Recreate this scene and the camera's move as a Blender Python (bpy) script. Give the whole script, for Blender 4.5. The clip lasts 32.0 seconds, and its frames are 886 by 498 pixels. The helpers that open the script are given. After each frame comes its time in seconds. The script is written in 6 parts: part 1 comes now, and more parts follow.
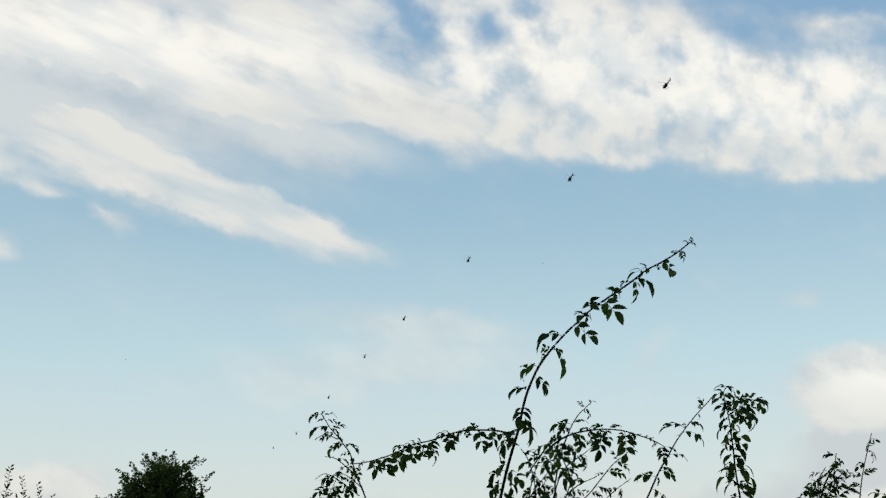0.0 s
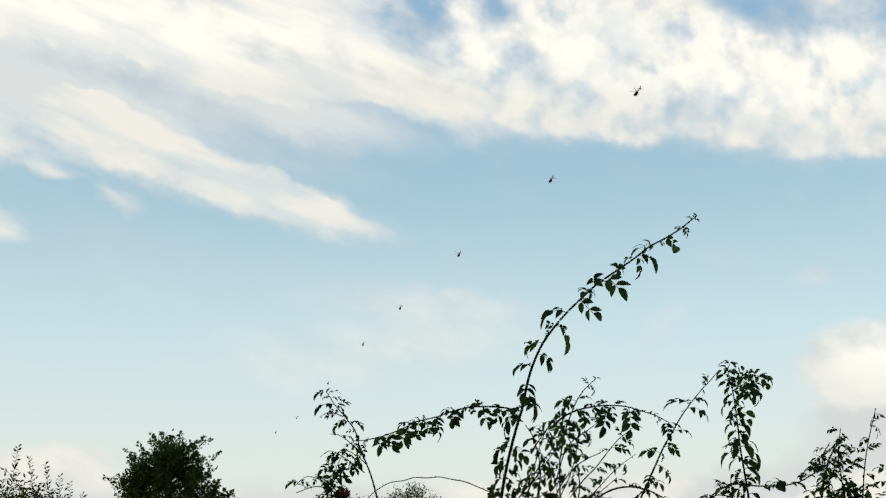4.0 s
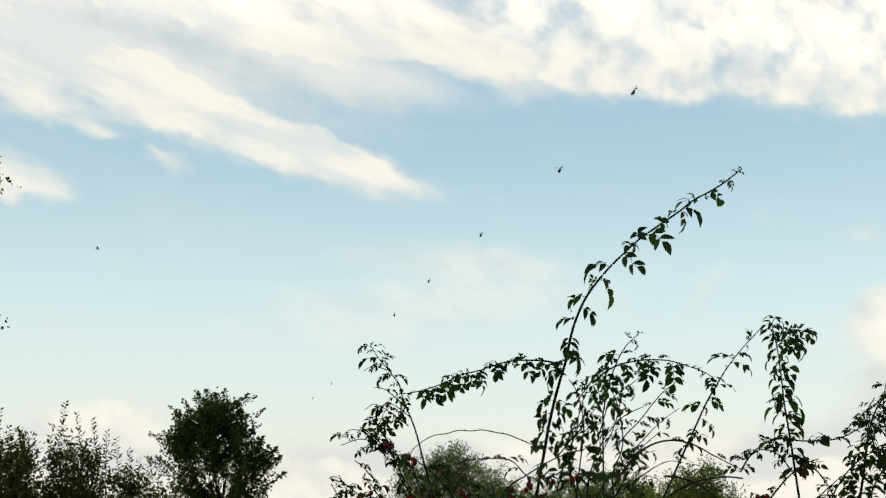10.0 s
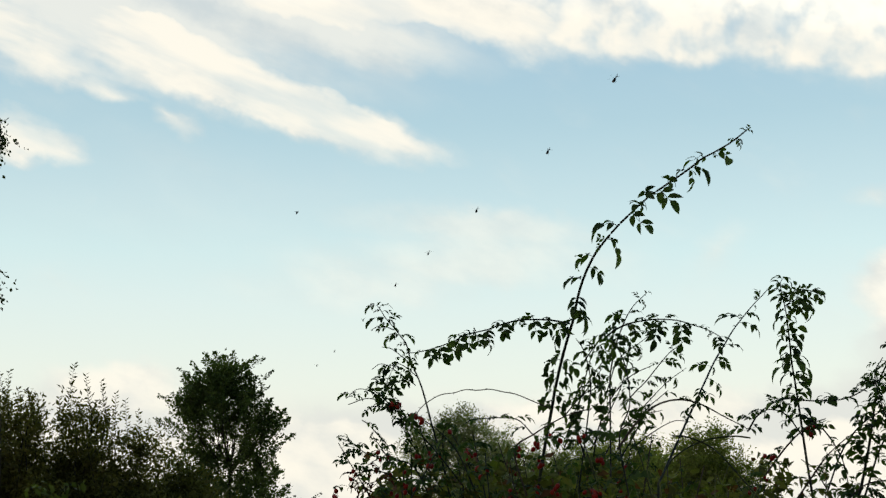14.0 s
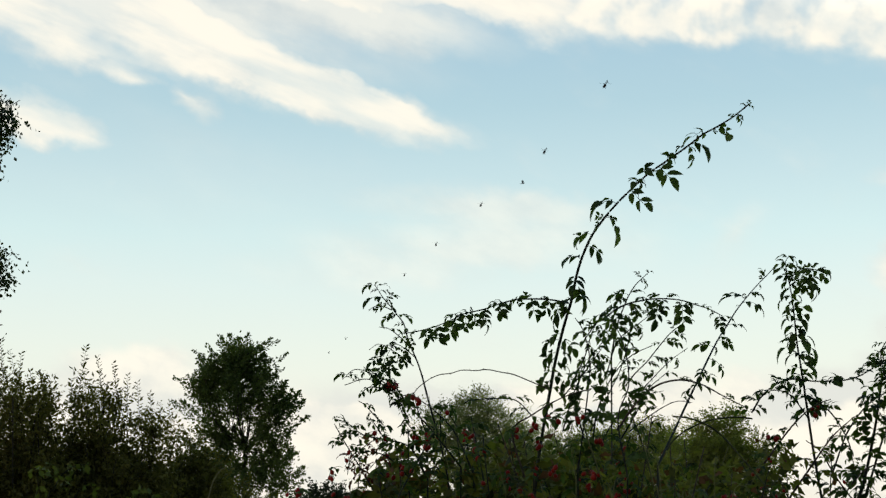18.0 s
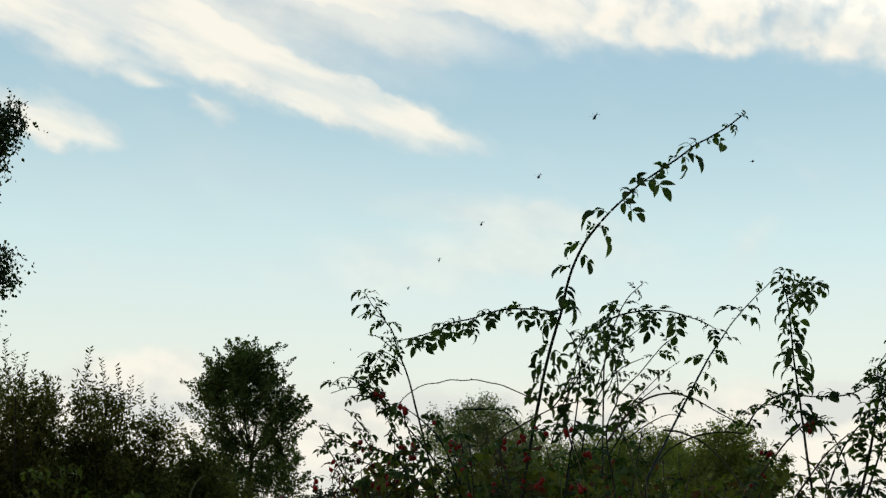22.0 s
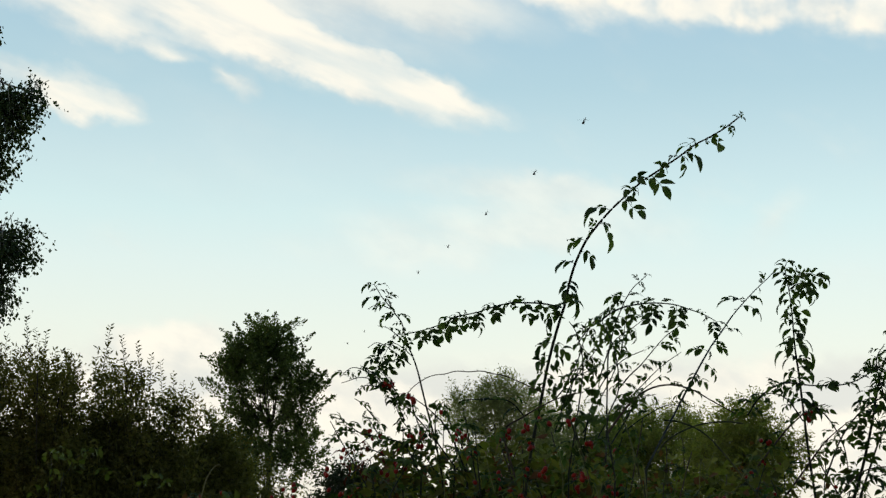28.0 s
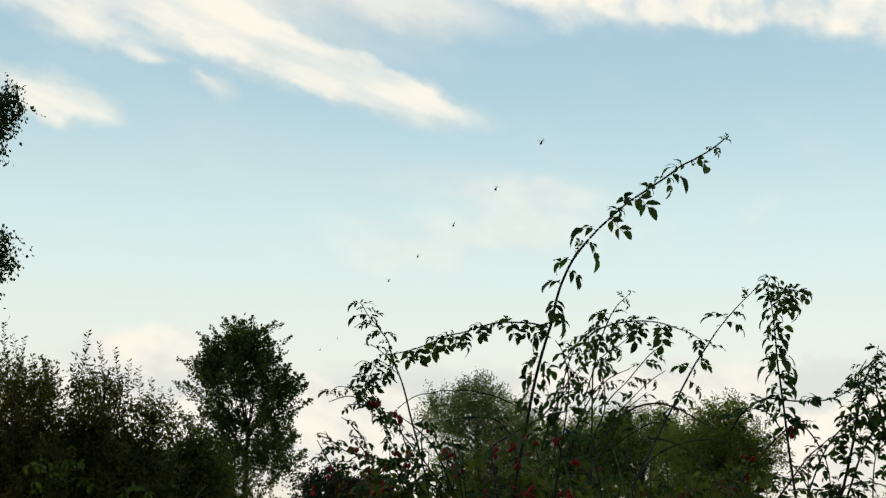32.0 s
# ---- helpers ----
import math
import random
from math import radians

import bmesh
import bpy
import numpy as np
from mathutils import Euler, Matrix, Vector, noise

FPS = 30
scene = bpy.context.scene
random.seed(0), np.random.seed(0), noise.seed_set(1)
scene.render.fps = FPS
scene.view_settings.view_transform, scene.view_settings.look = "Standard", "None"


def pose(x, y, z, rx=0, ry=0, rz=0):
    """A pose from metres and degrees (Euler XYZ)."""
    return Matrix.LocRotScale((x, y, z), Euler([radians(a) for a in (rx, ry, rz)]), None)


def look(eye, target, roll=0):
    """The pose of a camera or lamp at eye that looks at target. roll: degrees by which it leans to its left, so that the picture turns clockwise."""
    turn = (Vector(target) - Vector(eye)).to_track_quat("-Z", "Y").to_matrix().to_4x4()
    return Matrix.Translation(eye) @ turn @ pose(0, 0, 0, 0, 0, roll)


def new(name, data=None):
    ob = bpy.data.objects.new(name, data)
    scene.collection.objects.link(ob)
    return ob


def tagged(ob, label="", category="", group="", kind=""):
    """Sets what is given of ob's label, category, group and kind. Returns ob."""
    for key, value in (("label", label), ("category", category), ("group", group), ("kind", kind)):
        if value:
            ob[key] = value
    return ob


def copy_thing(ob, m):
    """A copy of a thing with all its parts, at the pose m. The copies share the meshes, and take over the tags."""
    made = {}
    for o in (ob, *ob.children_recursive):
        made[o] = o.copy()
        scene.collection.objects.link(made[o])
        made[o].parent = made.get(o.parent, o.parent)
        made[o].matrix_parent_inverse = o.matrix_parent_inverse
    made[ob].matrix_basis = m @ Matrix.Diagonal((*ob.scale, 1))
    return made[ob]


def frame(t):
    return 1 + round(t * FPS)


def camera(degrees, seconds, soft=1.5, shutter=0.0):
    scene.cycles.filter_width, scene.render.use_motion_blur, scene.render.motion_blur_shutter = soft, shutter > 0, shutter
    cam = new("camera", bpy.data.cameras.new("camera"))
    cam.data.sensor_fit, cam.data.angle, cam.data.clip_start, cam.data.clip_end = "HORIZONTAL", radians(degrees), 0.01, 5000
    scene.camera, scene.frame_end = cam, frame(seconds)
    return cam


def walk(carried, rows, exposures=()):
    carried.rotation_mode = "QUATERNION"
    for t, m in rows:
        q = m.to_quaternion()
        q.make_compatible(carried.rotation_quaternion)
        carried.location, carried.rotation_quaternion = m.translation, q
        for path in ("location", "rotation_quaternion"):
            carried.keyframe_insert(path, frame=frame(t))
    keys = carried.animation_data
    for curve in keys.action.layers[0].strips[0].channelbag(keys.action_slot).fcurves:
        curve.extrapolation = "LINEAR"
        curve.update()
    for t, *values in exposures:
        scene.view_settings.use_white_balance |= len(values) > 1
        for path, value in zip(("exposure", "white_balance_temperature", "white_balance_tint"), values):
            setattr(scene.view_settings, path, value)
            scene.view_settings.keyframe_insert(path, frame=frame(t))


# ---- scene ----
# camera: a hand-held telephone at eye height, zoomed in, tilted up at the sky
cam = camera(34.833, 32.0, soft=1.35)
walk(cam, [
    (0, pose(-0.0033, -0.0031, 1.6211, 106.412, 0.438, -2.480)),
    (0.5, pose(-0.0028, -0.0006, 1.6194, 106.323, 0.340, -2.362)),
    (1, pose(-0.0055, 0.0029, 1.6186, 106.182, 0.353, -2.264)),
    (1.5, pose(-0.0044, 0.0028, 1.6178, 106.008, 0.372, -2.207)),
    (2, pose(-0.0037, -0.0032, 1.6156, 105.900, 0.392, -2.187)),
    (2.5, pose(-0.0024, -0.0037, 1.6164, 105.793, 0.458, -2.235)),
    (4.5, pose(0.0007, -0.0063, 1.6166, 105.507, 0.713, -2.117)),
    (5, pose(0.0005, -0.0090, 1.6184, 105.462, 0.709, -2.020)),
    (5.5, pose(-0.0012, -0.0092, 1.6158, 105.411, 0.552, -1.895)),
    (6, pose(-0.0007, -0.0111, 1.6141, 105.323, 0.416, -1.738)),
    (6.5, pose(-0.0017, -0.0086, 1.6137, 105.222, 0.302, -1.512)),
    (7, pose(-0.0027, -0.0072, 1.6126, 105.112, 0.174, -1.343)),
    (7.5, pose(-0.0018, -0.0105, 1.6112, 104.951, 0.173, -1.174)),
    (8, pose(-0.0021, -0.0098, 1.6088, 104.765, 0.162, -1.082)),
    (8.5, pose(-0.0013, -0.0119, 1.6078, 104.564, 0.110, -0.959)),
    (9, pose(-0.0024, -0.0125, 1.6072, 104.408, 0.058, -0.780)),
    (9.5, pose(-0.0033, -0.0094, 1.6069, 104.206, 0.144, -0.648)),
    (10, pose(-0.0031, -0.0068, 1.6048, 103.898, 0.294, -0.529)),
    (10.5, pose(-0.0020, -0.0026, 1.6047, 103.402, 0.510, -0.438)),
    (11, pose(-0.0025, -0.0029, 1.6034, 102.954, 0.736, -0.336)),
    (11.5, pose(-0.0013, -0.0032, 1.6033, 102.837, 0.811, -0.233)),
    (12, pose(-0.0004, -0.0033, 1.6017, 102.773, 0.780, -0.064)),
    (12.5, pose(-0.0009, -0.0027, 1.6012, 102.631, 0.830, -0.040)),
    (13, pose(0.0000, 0.0000, 1.6000, 102.495, 0.706, 0.156)),
    (13.5, pose(-0.0004, 0.0056, 1.5996, 102.454, 0.448, 0.021)),
    (14, pose(-0.0010, 0.0049, 1.5993, 102.386, 0.243, -0.213)),
    (14.5, pose(-0.0017, 0.0061, 1.5985, 102.233, 0.184, -0.260)),
    (15, pose(-0.0014, 0.0101, 1.5971, 101.919, -0.029, -0.174)),
    (15.5, pose(0.0004, 0.0102, 1.5961, 101.623, -0.015, -0.039)),
    (17.5, pose(0.0346, 0.0401, 1.5976, 101.470, 0.486, 0.151)),
    (18, pose(0.0434, 0.0522, 1.6009, 101.664, 0.209, 0.430)),
    (18.5, pose(0.0542, 0.0659, 1.6028, 101.794, 0.286, -0.062)),
    (19, pose(0.0614, 0.0768, 1.6046, 101.895, 0.645, 0.480)),
    (19.5, pose(0.0671, 0.0855, 1.6069, 102.316, 0.550, 0.735)),
    (20, pose(0.0735, 0.0920, 1.6062, 102.628, 0.238, 1.283)),
    (20.5, pose(0.0814, 0.0989, 1.6090, 102.678, -0.217, 0.837)),
    (21, pose(0.0864, 0.0985, 1.6100, 102.970, -1.032, 0.948)),
    (21.5, pose(0.0904, 0.0932, 1.6099, 102.637, -0.984, 0.397)),
    (22, pose(0.0925, 0.0957, 1.6118, 101.949, -0.736, 0.676)),
    (22.5, pose(0.0933, 0.0860, 1.6131, 102.092, -0.453, 1.060)),
    (23, pose(0.0933, 0.0728, 1.6139, 101.825, -0.498, 1.545)),
    (23.5, pose(0.0954, 0.0669, 1.6161, 100.715, -0.603, 0.749)),
    (24, pose(0.0982, 0.0495, 1.6173, 100.318, -0.631, 0.483)),
    (24.5, pose(0.0968, 0.0420, 1.6196, 100.296, -0.207, 0.310)),
    (25, pose(0.0995, 0.0346, 1.6188, 100.127, -0.139, 1.596)),
    (25.5, pose(0.1024, 0.0268, 1.6225, 100.047, -0.113, 1.957)),
    (26, pose(0.1077, 0.0221, 1.6269, 100.286, -0.178, 2.221)),
    (26.5, pose(0.1133, 0.0091, 1.6301, 100.795, -0.490, 2.381)),
    (28.5, pose(0.1245, -0.0199, 1.6454, 100.972, -1.087, 1.139)),
    (29, pose(0.1246, -0.0295, 1.6518, 101.211, -1.164, 0.886)),
    (29.5, pose(0.1221, -0.0305, 1.6591, 101.281, -1.319, 0.546)),
    (30, pose(0.1173, -0.0361, 1.6636, 101.716, -1.235, 0.833)),
    (30.5, pose(0.1118, -0.0351, 1.6685, 101.878, -1.247, 0.727)),
    (31, pose(0.1070, -0.0351, 1.6715, 101.927, -0.877, 0.883)),
    (31.5, pose(0.1042, -0.0321, 1.6756, 101.545, -0.667, 0.447)),
    (32, pose(0.0987, -0.0316, 1.6793, 100.982, -0.772, 0.506)),
], exposures=[(0, 0.03, 6500, 10), (1, 0.10, 6650, 10), (2, 0.18, 6740, 10), (6, 0.16, 6720, 10), (9, 0.25, 6890, 10), (13, 0.33, 7070, 9), (18, 0.36, 7150, 9), (19, 0.39, 7170, 9), (20, 0.30, 7060, 9), (23, 0.28, 7020, 9), (26, 0.42, 7220, 9), (29, 0.35, 7100, 9), (31, 0.36, 7100, 9), (32, 0.30, 7030, 9)])

# ---- light: evening sky with broken cloud, no hard sun ----
SUN_EL, SUN_AZ = 14.0, 125.0   # degrees; azimuth to the left of the view
world = bpy.data.worlds.new("evening_sky")
scene.world = world
world.use_nodes = True
wt = world.node_tree
wt.nodes.clear()


def add(tree, kind, **values):
    n = tree.nodes.new(kind)
    for key, value in values.items():
        n.inputs[key].default_value = value
    return n


w_out = wt.nodes.new("ShaderNodeOutputWorld")
w_bg = wt.nodes.new("ShaderNodeBackground")
w_sky = wt.nodes.new("ShaderNodeTexSky")
w_sky.sky_type, w_sky.sun_disc = "NISHITA", False
w_sky.sun_elevation, w_sky.sun_rotation = radians(SUN_EL), radians(-SUN_AZ)
w_sky.air_density, w_sky.dust_density, w_sky.ozone_density = 1.0, 2.0, 1.5
w_geo = wt.nodes.new("ShaderNodeTexCoord")
w_sep = wt.nodes.new("ShaderNodeSeparateXYZ")
wt.links.new(w_geo.outputs["Generated"], w_sep.inputs[0])
w_ramp = wt.nodes.new("ShaderNodeValToRGB")
w_ramp.color_ramp.elements[0].position, w_ramp.color_ramp.elements[0].color = 0.0, (7.9, 7.7, 7.0, 1)
w_ramp.color_ramp.elements[1].position, w_ramp.color_ramp.elements[1].color = 1.0, (1.8, 3.2, 5.2, 1)
for at, tone in ((0.07, (7.7, 7.9, 7.3)), (0.13, (7.0, 7.9, 7.7)), (0.175, (6.3, 7.7, 8.0)), (0.21, (5.5, 7.4, 8.0)), (0.25, (4.75, 6.6, 7.5)), (0.30, (3.75, 5.7, 6.9)), (0.42, (2.6, 4.4, 6.3))):
    e = w_ramp.color_ramp.elements.new(at)
    e.color = (*tone, 1)
w_mix = wt.nodes.new("ShaderNodeMixRGB")
w_mix.inputs[0].default_value = 0.85
wt.links.new(w_sep.outputs["Z"], w_ramp.inputs[0])
wt.links.new(w_sky.outputs[0], w_mix.inputs[1])
wt.links.new(w_ramp.outputs[0], w_mix.inputs[2])
w_dim = wt.nodes.new("ShaderNodeMapRange")
w_dim.interpolation_type = "SMOOTHSTEP"
w_dim.inputs["From Min"].default_value, w_dim.inputs["From Max"].default_value, w_dim.inputs["To Min"].default_value = -0.9, 0.7, 0.5
wt.links.new(w_sep.outputs["Y"], w_dim.inputs["Value"])
w_tone = wt.nodes.new("ShaderNodeVectorMath")
w_tone.operation = "SCALE"
wt.links.new(w_mix.outputs[0], w_tone.inputs[0])
wt.links.new(w_dim.outputs[0], w_tone.inputs["Scale"])
wt.links.new(w_tone.outputs[0], w_bg.inputs[0])
w_bg.inputs[1].default_value = 0.1
wt.links.new(w_bg.outputs[0], w_out.inputs[0])

sun_data = bpy.data.lights.new("low_sun", "SUN")
sun_data.energy, sun_data.angle, sun_data.color = 0.3, radians(12), (1.0, 0.86, 0.68)
low_sun = new("low_sun", sun_data)
az, el = radians(SUN_AZ), radians(SUN_EL)
sun_way = Vector((-math.sin(az) * math.cos(el), math.cos(az) * math.cos(el), math.sin(el)))
low_sun.matrix_world = look(sun_way * 50, (0, 0, 0))


# ---- materials ----
def material(name):
    m = bpy.data.materials.new(name)
    m.use_nodes = True
    t = m.node_tree
    t.nodes.clear()
    return m, t, t.nodes.new("ShaderNodeOutputMaterial")


def leaf_material(name, dark, light, gloss=0.45, glow_through=0.35, patch=9.0, piece="RANDOM", turned=None):
    """Leaf surface: colour from leaf to leaf and in patches, with light passing through the blade."""
    m, t, out = material(name)
    if piece == "OBJECT":
        rnd = t.nodes.new("ShaderNodeObjectInfo").outputs["Random"]
    else:
        rnd = t.nodes.new("ShaderNodeNewGeometry").outputs["Random Per Island"]
    co = t.nodes.new("ShaderNodeTexCoord")
    big = add(t, "ShaderNodeTexNoise", Scale=patch, Detail=3.0)
    t.links.new(co.outputs["Object"], big.inputs["Vector"])
    mid = t.nodes.new("ShaderNodeMath")
    mid.operation = "MULTIPLY_ADD"
    mid.inputs[1].default_value = 0.5
    mid.use_clamp = True
    t.links.new(rnd, mid.inputs[0])
    half = t.nodes.new("ShaderNodeMath")
    half.operation = "MULTIPLY_ADD"
    half.inputs[1].default_value, half.inputs[2].default_value = 2.2, -0.85
    half.use_clamp = True
    t.links.new(big.outputs[0], half.inputs[0])
    t.links.new(half.outputs[0], mid.inputs[2])
    col = t.nodes.new("ShaderNodeMixRGB")
    col.inputs[1].default_value, col.inputs[2].default_value = (*dark, 1), (*light, 1)
    t.links.new(mid.outputs[0], col.inputs[0])
    if turned:
        # one leaf in ten has turned
        few = t.nodes.new("ShaderNodeMath")
        few.operation = "GREATER_THAN"
        few.inputs[1].default_value = 0.90
        t.links.new(rnd, few.inputs[0])
        green, col = col, t.nodes.new("ShaderNodeMixRGB")
        col.inputs[2].default_value = (*turned, 1)
        t.links.new(few.outputs[0], col.inputs[0])
        t.links.new(green.outputs[0], col.inputs[1])
    bsdf = add(t, "ShaderNodeBsdfPrincipled", Roughness=gloss)
    bsdf.inputs["Specular IOR Level"].default_value = 0.09
    t.links.new(col.outputs[0], bsdf.inputs["Base Color"])
    thin = t.nodes.new("ShaderNodeBsdfTranslucent")
    tint = t.nodes.new("ShaderNodeMixRGB")
    tint.blend_type = "MULTIPLY"
    tint.inputs[0].default_value = 1.0
    tint.inputs[2].default_value = (1.3, 1.5, 0.5, 1)
    t.links.new(col.outputs[0], tint.inputs[1])
    t.links.new(tint.outputs[0], thin.inputs[0])
    mix = t.nodes.new("ShaderNodeMixShader")
    mix.inputs[0].default_value = glow_through
    t.links.new(bsdf.outputs[0], mix.inputs[1])
    t.links.new(thin.outputs[0], mix.inputs[2])
    t.links.new(mix.outputs[0], out.inputs[0])
    return m


def bark_material(name, dark, light, scale=30.0, rough=0.8, bump=0.4):
    m, t, out = material(name)
    co = t.nodes.new("ShaderNodeTexCoord")
    n = add(t, "ShaderNodeTexNoise", Scale=scale, Detail=6.0, Roughness=0.65)
    t.links.new(co.outputs["Object"], n.inputs["Vector"])
    r = t.nodes.new("ShaderNodeValToRGB")
    r.color_ramp.elements[0].position, r.color_ramp.elements[0].color = 0.35, (*dark, 1)
    r.color_ramp.elements[1].position, r.color_ramp.elements[1].color = 0.68, (*light, 1)
    t.links.new(n.outputs[0], r.inputs[0])
    b = add(t, "ShaderNodeBump", Strength=bump, Distance=0.01)
    t.links.new(n.outputs[0], b.inputs["Height"])
    bsdf = add(t, "ShaderNodeBsdfPrincipled", Roughness=rough)
    bsdf.inputs["Specular IOR Level"].default_value = 0.15
    t.links.new(r.outputs[0], bsdf.inputs["Base Color"])
    t.links.new(b.outputs[0], bsdf.inputs["Normal"])
    t.links.new(bsdf.outputs[0], out.inputs[0])
    return m


def paint_material(name, colour, rough=0.4, metal=0.0, spec=0.5):
    m, t, out = material(name)
    co = t.nodes.new("ShaderNodeTexCoord")
    n = add(t, "ShaderNodeTexNoise", Scale=6.0, Detail=5.0)
    t.links.new(co.outputs["Object"], n.inputs["Vector"])
    mix = t.nodes.new("ShaderNodeMixRGB")
    mix.inputs[1].default_value = (*colour, 1)
    mix.inputs[2].default_value = (*[c * 0.7 for c in colour], 1)
    t.links.new(n.outputs[0], mix.inputs[0])
    bsdf = add(t, "ShaderNodeBsdfPrincipled", Roughness=rough, Metallic=metal)
    bsdf.inputs["Specular IOR Level"].default_value = spec
    t.links.new(mix.outputs[0], bsdf.inputs["Base Color"])
    t.links.new(bsdf.outputs[0], out.inputs[0])
    return m


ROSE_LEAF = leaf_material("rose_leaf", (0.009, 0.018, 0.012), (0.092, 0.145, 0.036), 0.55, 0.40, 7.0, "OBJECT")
ROSE_MASS = leaf_material("rose_thicket_leaf", (0.017, 0.020, 0.007), (0.18, 0.185, 0.043), 0.55, 0.40, 5.0, turned=(0.10, 0.045, 0.02))
POPLAR_LEAF = leaf_material("poplar_leaf", (0.026, 0.043, 0.014), (0.12, 0.16, 0.048), 0.45, 0.3, 0.6)
SALLOW_LEAF = leaf_material("sallow_leaf", (0.024, 0.025, 0.008), (0.165, 0.15, 0.04), 0.55, 0.34, 1.2)
BIRCH_LEAF = leaf_material("birch_leaf", (0.02, 0.035, 0.014), (0.06, 0.075, 0.028), 0.5, 0.25, 1.0)
WILLOW_LEAF = leaf_material("far_willow_leaf", (0.075, 0.083, 0.038), (0.32, 0.33, 0.18), 0.6, 0.5, 0.35)
GREEN_LEAF = leaf_material("far_green_leaf", (0.06, 0.074, 0.022), (0.30, 0.31, 0.095), 0.6, 0.5, 0.35)
DARK_LEAF = leaf_material("dark_tree_leaf", (0.018, 0.028, 0.018), (0.045, 0.06, 0.03), 0.6, 0.15, 0.4)
BRIGHT_LEAF = leaf_material("bramble_leaf", (0.045, 0.06, 0.015), (0.12, 0.14, 0.032), 0.5, 0.35, 4.0)
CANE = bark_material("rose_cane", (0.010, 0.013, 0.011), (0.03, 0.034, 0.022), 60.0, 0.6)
OLD_CANE = bark_material("old_cane", (0.03, 0.023, 0.018), (0.085, 0.065, 0.048), 80.0, 0.75)
DARK_BARK = bark_material("sallow_bark", (0.02, 0.018, 0.012), (0.06, 0.052, 0.036), 20.0)
BARK = bark_material("grey_bark", (0.05, 0.045, 0.035), (0.14, 0.125, 0.10), 8.0)
BIRCH_BARK = bark_material("birch_bark", (0.06, 0.055, 0.05), (0.5, 0.48, 0.45), 3.0)
GREEN_STALK = bark_material("green_stalk", (0.06, 0.07, 0.022), (0.15, 0.155, 0.055), 40.0, 0.6)
GREEN_CANE = bark_material("green_cane", (0.03, 0.036, 0.014), (0.085, 0.088, 0.036), 50.0, 0.65)
STRAW = bark_material("dry_stalk", (0.10, 0.095, 0.045), (0.20, 0.18, 0.09), 50.0, 0.7)
HIP = paint_material("rose_hip_skin", (0.23, 0.011, 0.005), 0.42, 0.0, 0.16)
HIP_TIP = paint_material("dry_sepal", (0.05, 0.035, 0.02), 0.8)
HELI = paint_material("dark_blue_paint", (0.008, 0.010, 0.016), 0.5, 0.0, 0.15)
HELI_GLASS = paint_material("tinted_canopy", (0.01, 0.012, 0.015), 0.08)
ROTOR = paint_material("rotor_grey", (0.03, 0.03, 0.034), 0.5)
FEATHER = paint_material("dark_feather", (0.03, 0.03, 0.032), 0.7)


def ground_material():
    m, t, out = material("rough_grass")
    co = t.nodes.new("ShaderNodeTexCoord")
    a = add(t, "ShaderNodeTexNoise", Scale=0.4, Detail=8.0)
    b = add(t, "ShaderNodeTexNoise", Scale=25.0, Detail=6.0)
    t.links.new(co.outputs["Object"], a.inputs["Vector"])
    t.links.new(co.outputs["Object"], b.inputs["Vector"])
    r = t.nodes.new("ShaderNodeValToRGB")
    r.color_ramp.elements[0].position, r.color_ramp.elements[0].color = 0.3, (0.03, 0.045, 0.015, 1)
    r.color_ramp.elements[1].position, r.color_ramp.elements[1].color = 0.7, (0.10, 0.12, 0.045, 1)
    mix = t.nodes.new("ShaderNodeMixRGB")
    mix.inputs[0].default_value = 0.5
    t.links.new(a.outputs[0], mix.inputs[1])
    t.links.new(b.outputs[0], mix.inputs[2])
    t.links.new(mix.outputs[0], r.inputs[0])
    bump = add(t, "ShaderNodeBump", Strength=0.8, Distance=0.05)
    t.links.new(b.outputs[0], bump.inputs["Height"])
    bsdf = add(t, "ShaderNodeBsdfPrincipled", Roughness=0.9)
    t.links.new(r.outputs[0], bsdf.inputs["Base Color"])
    t.links.new(bump.outputs[0], bsdf.inputs["Normal"])
    t.links.new(bsdf.outputs[0], out.inputs[0])
    return m


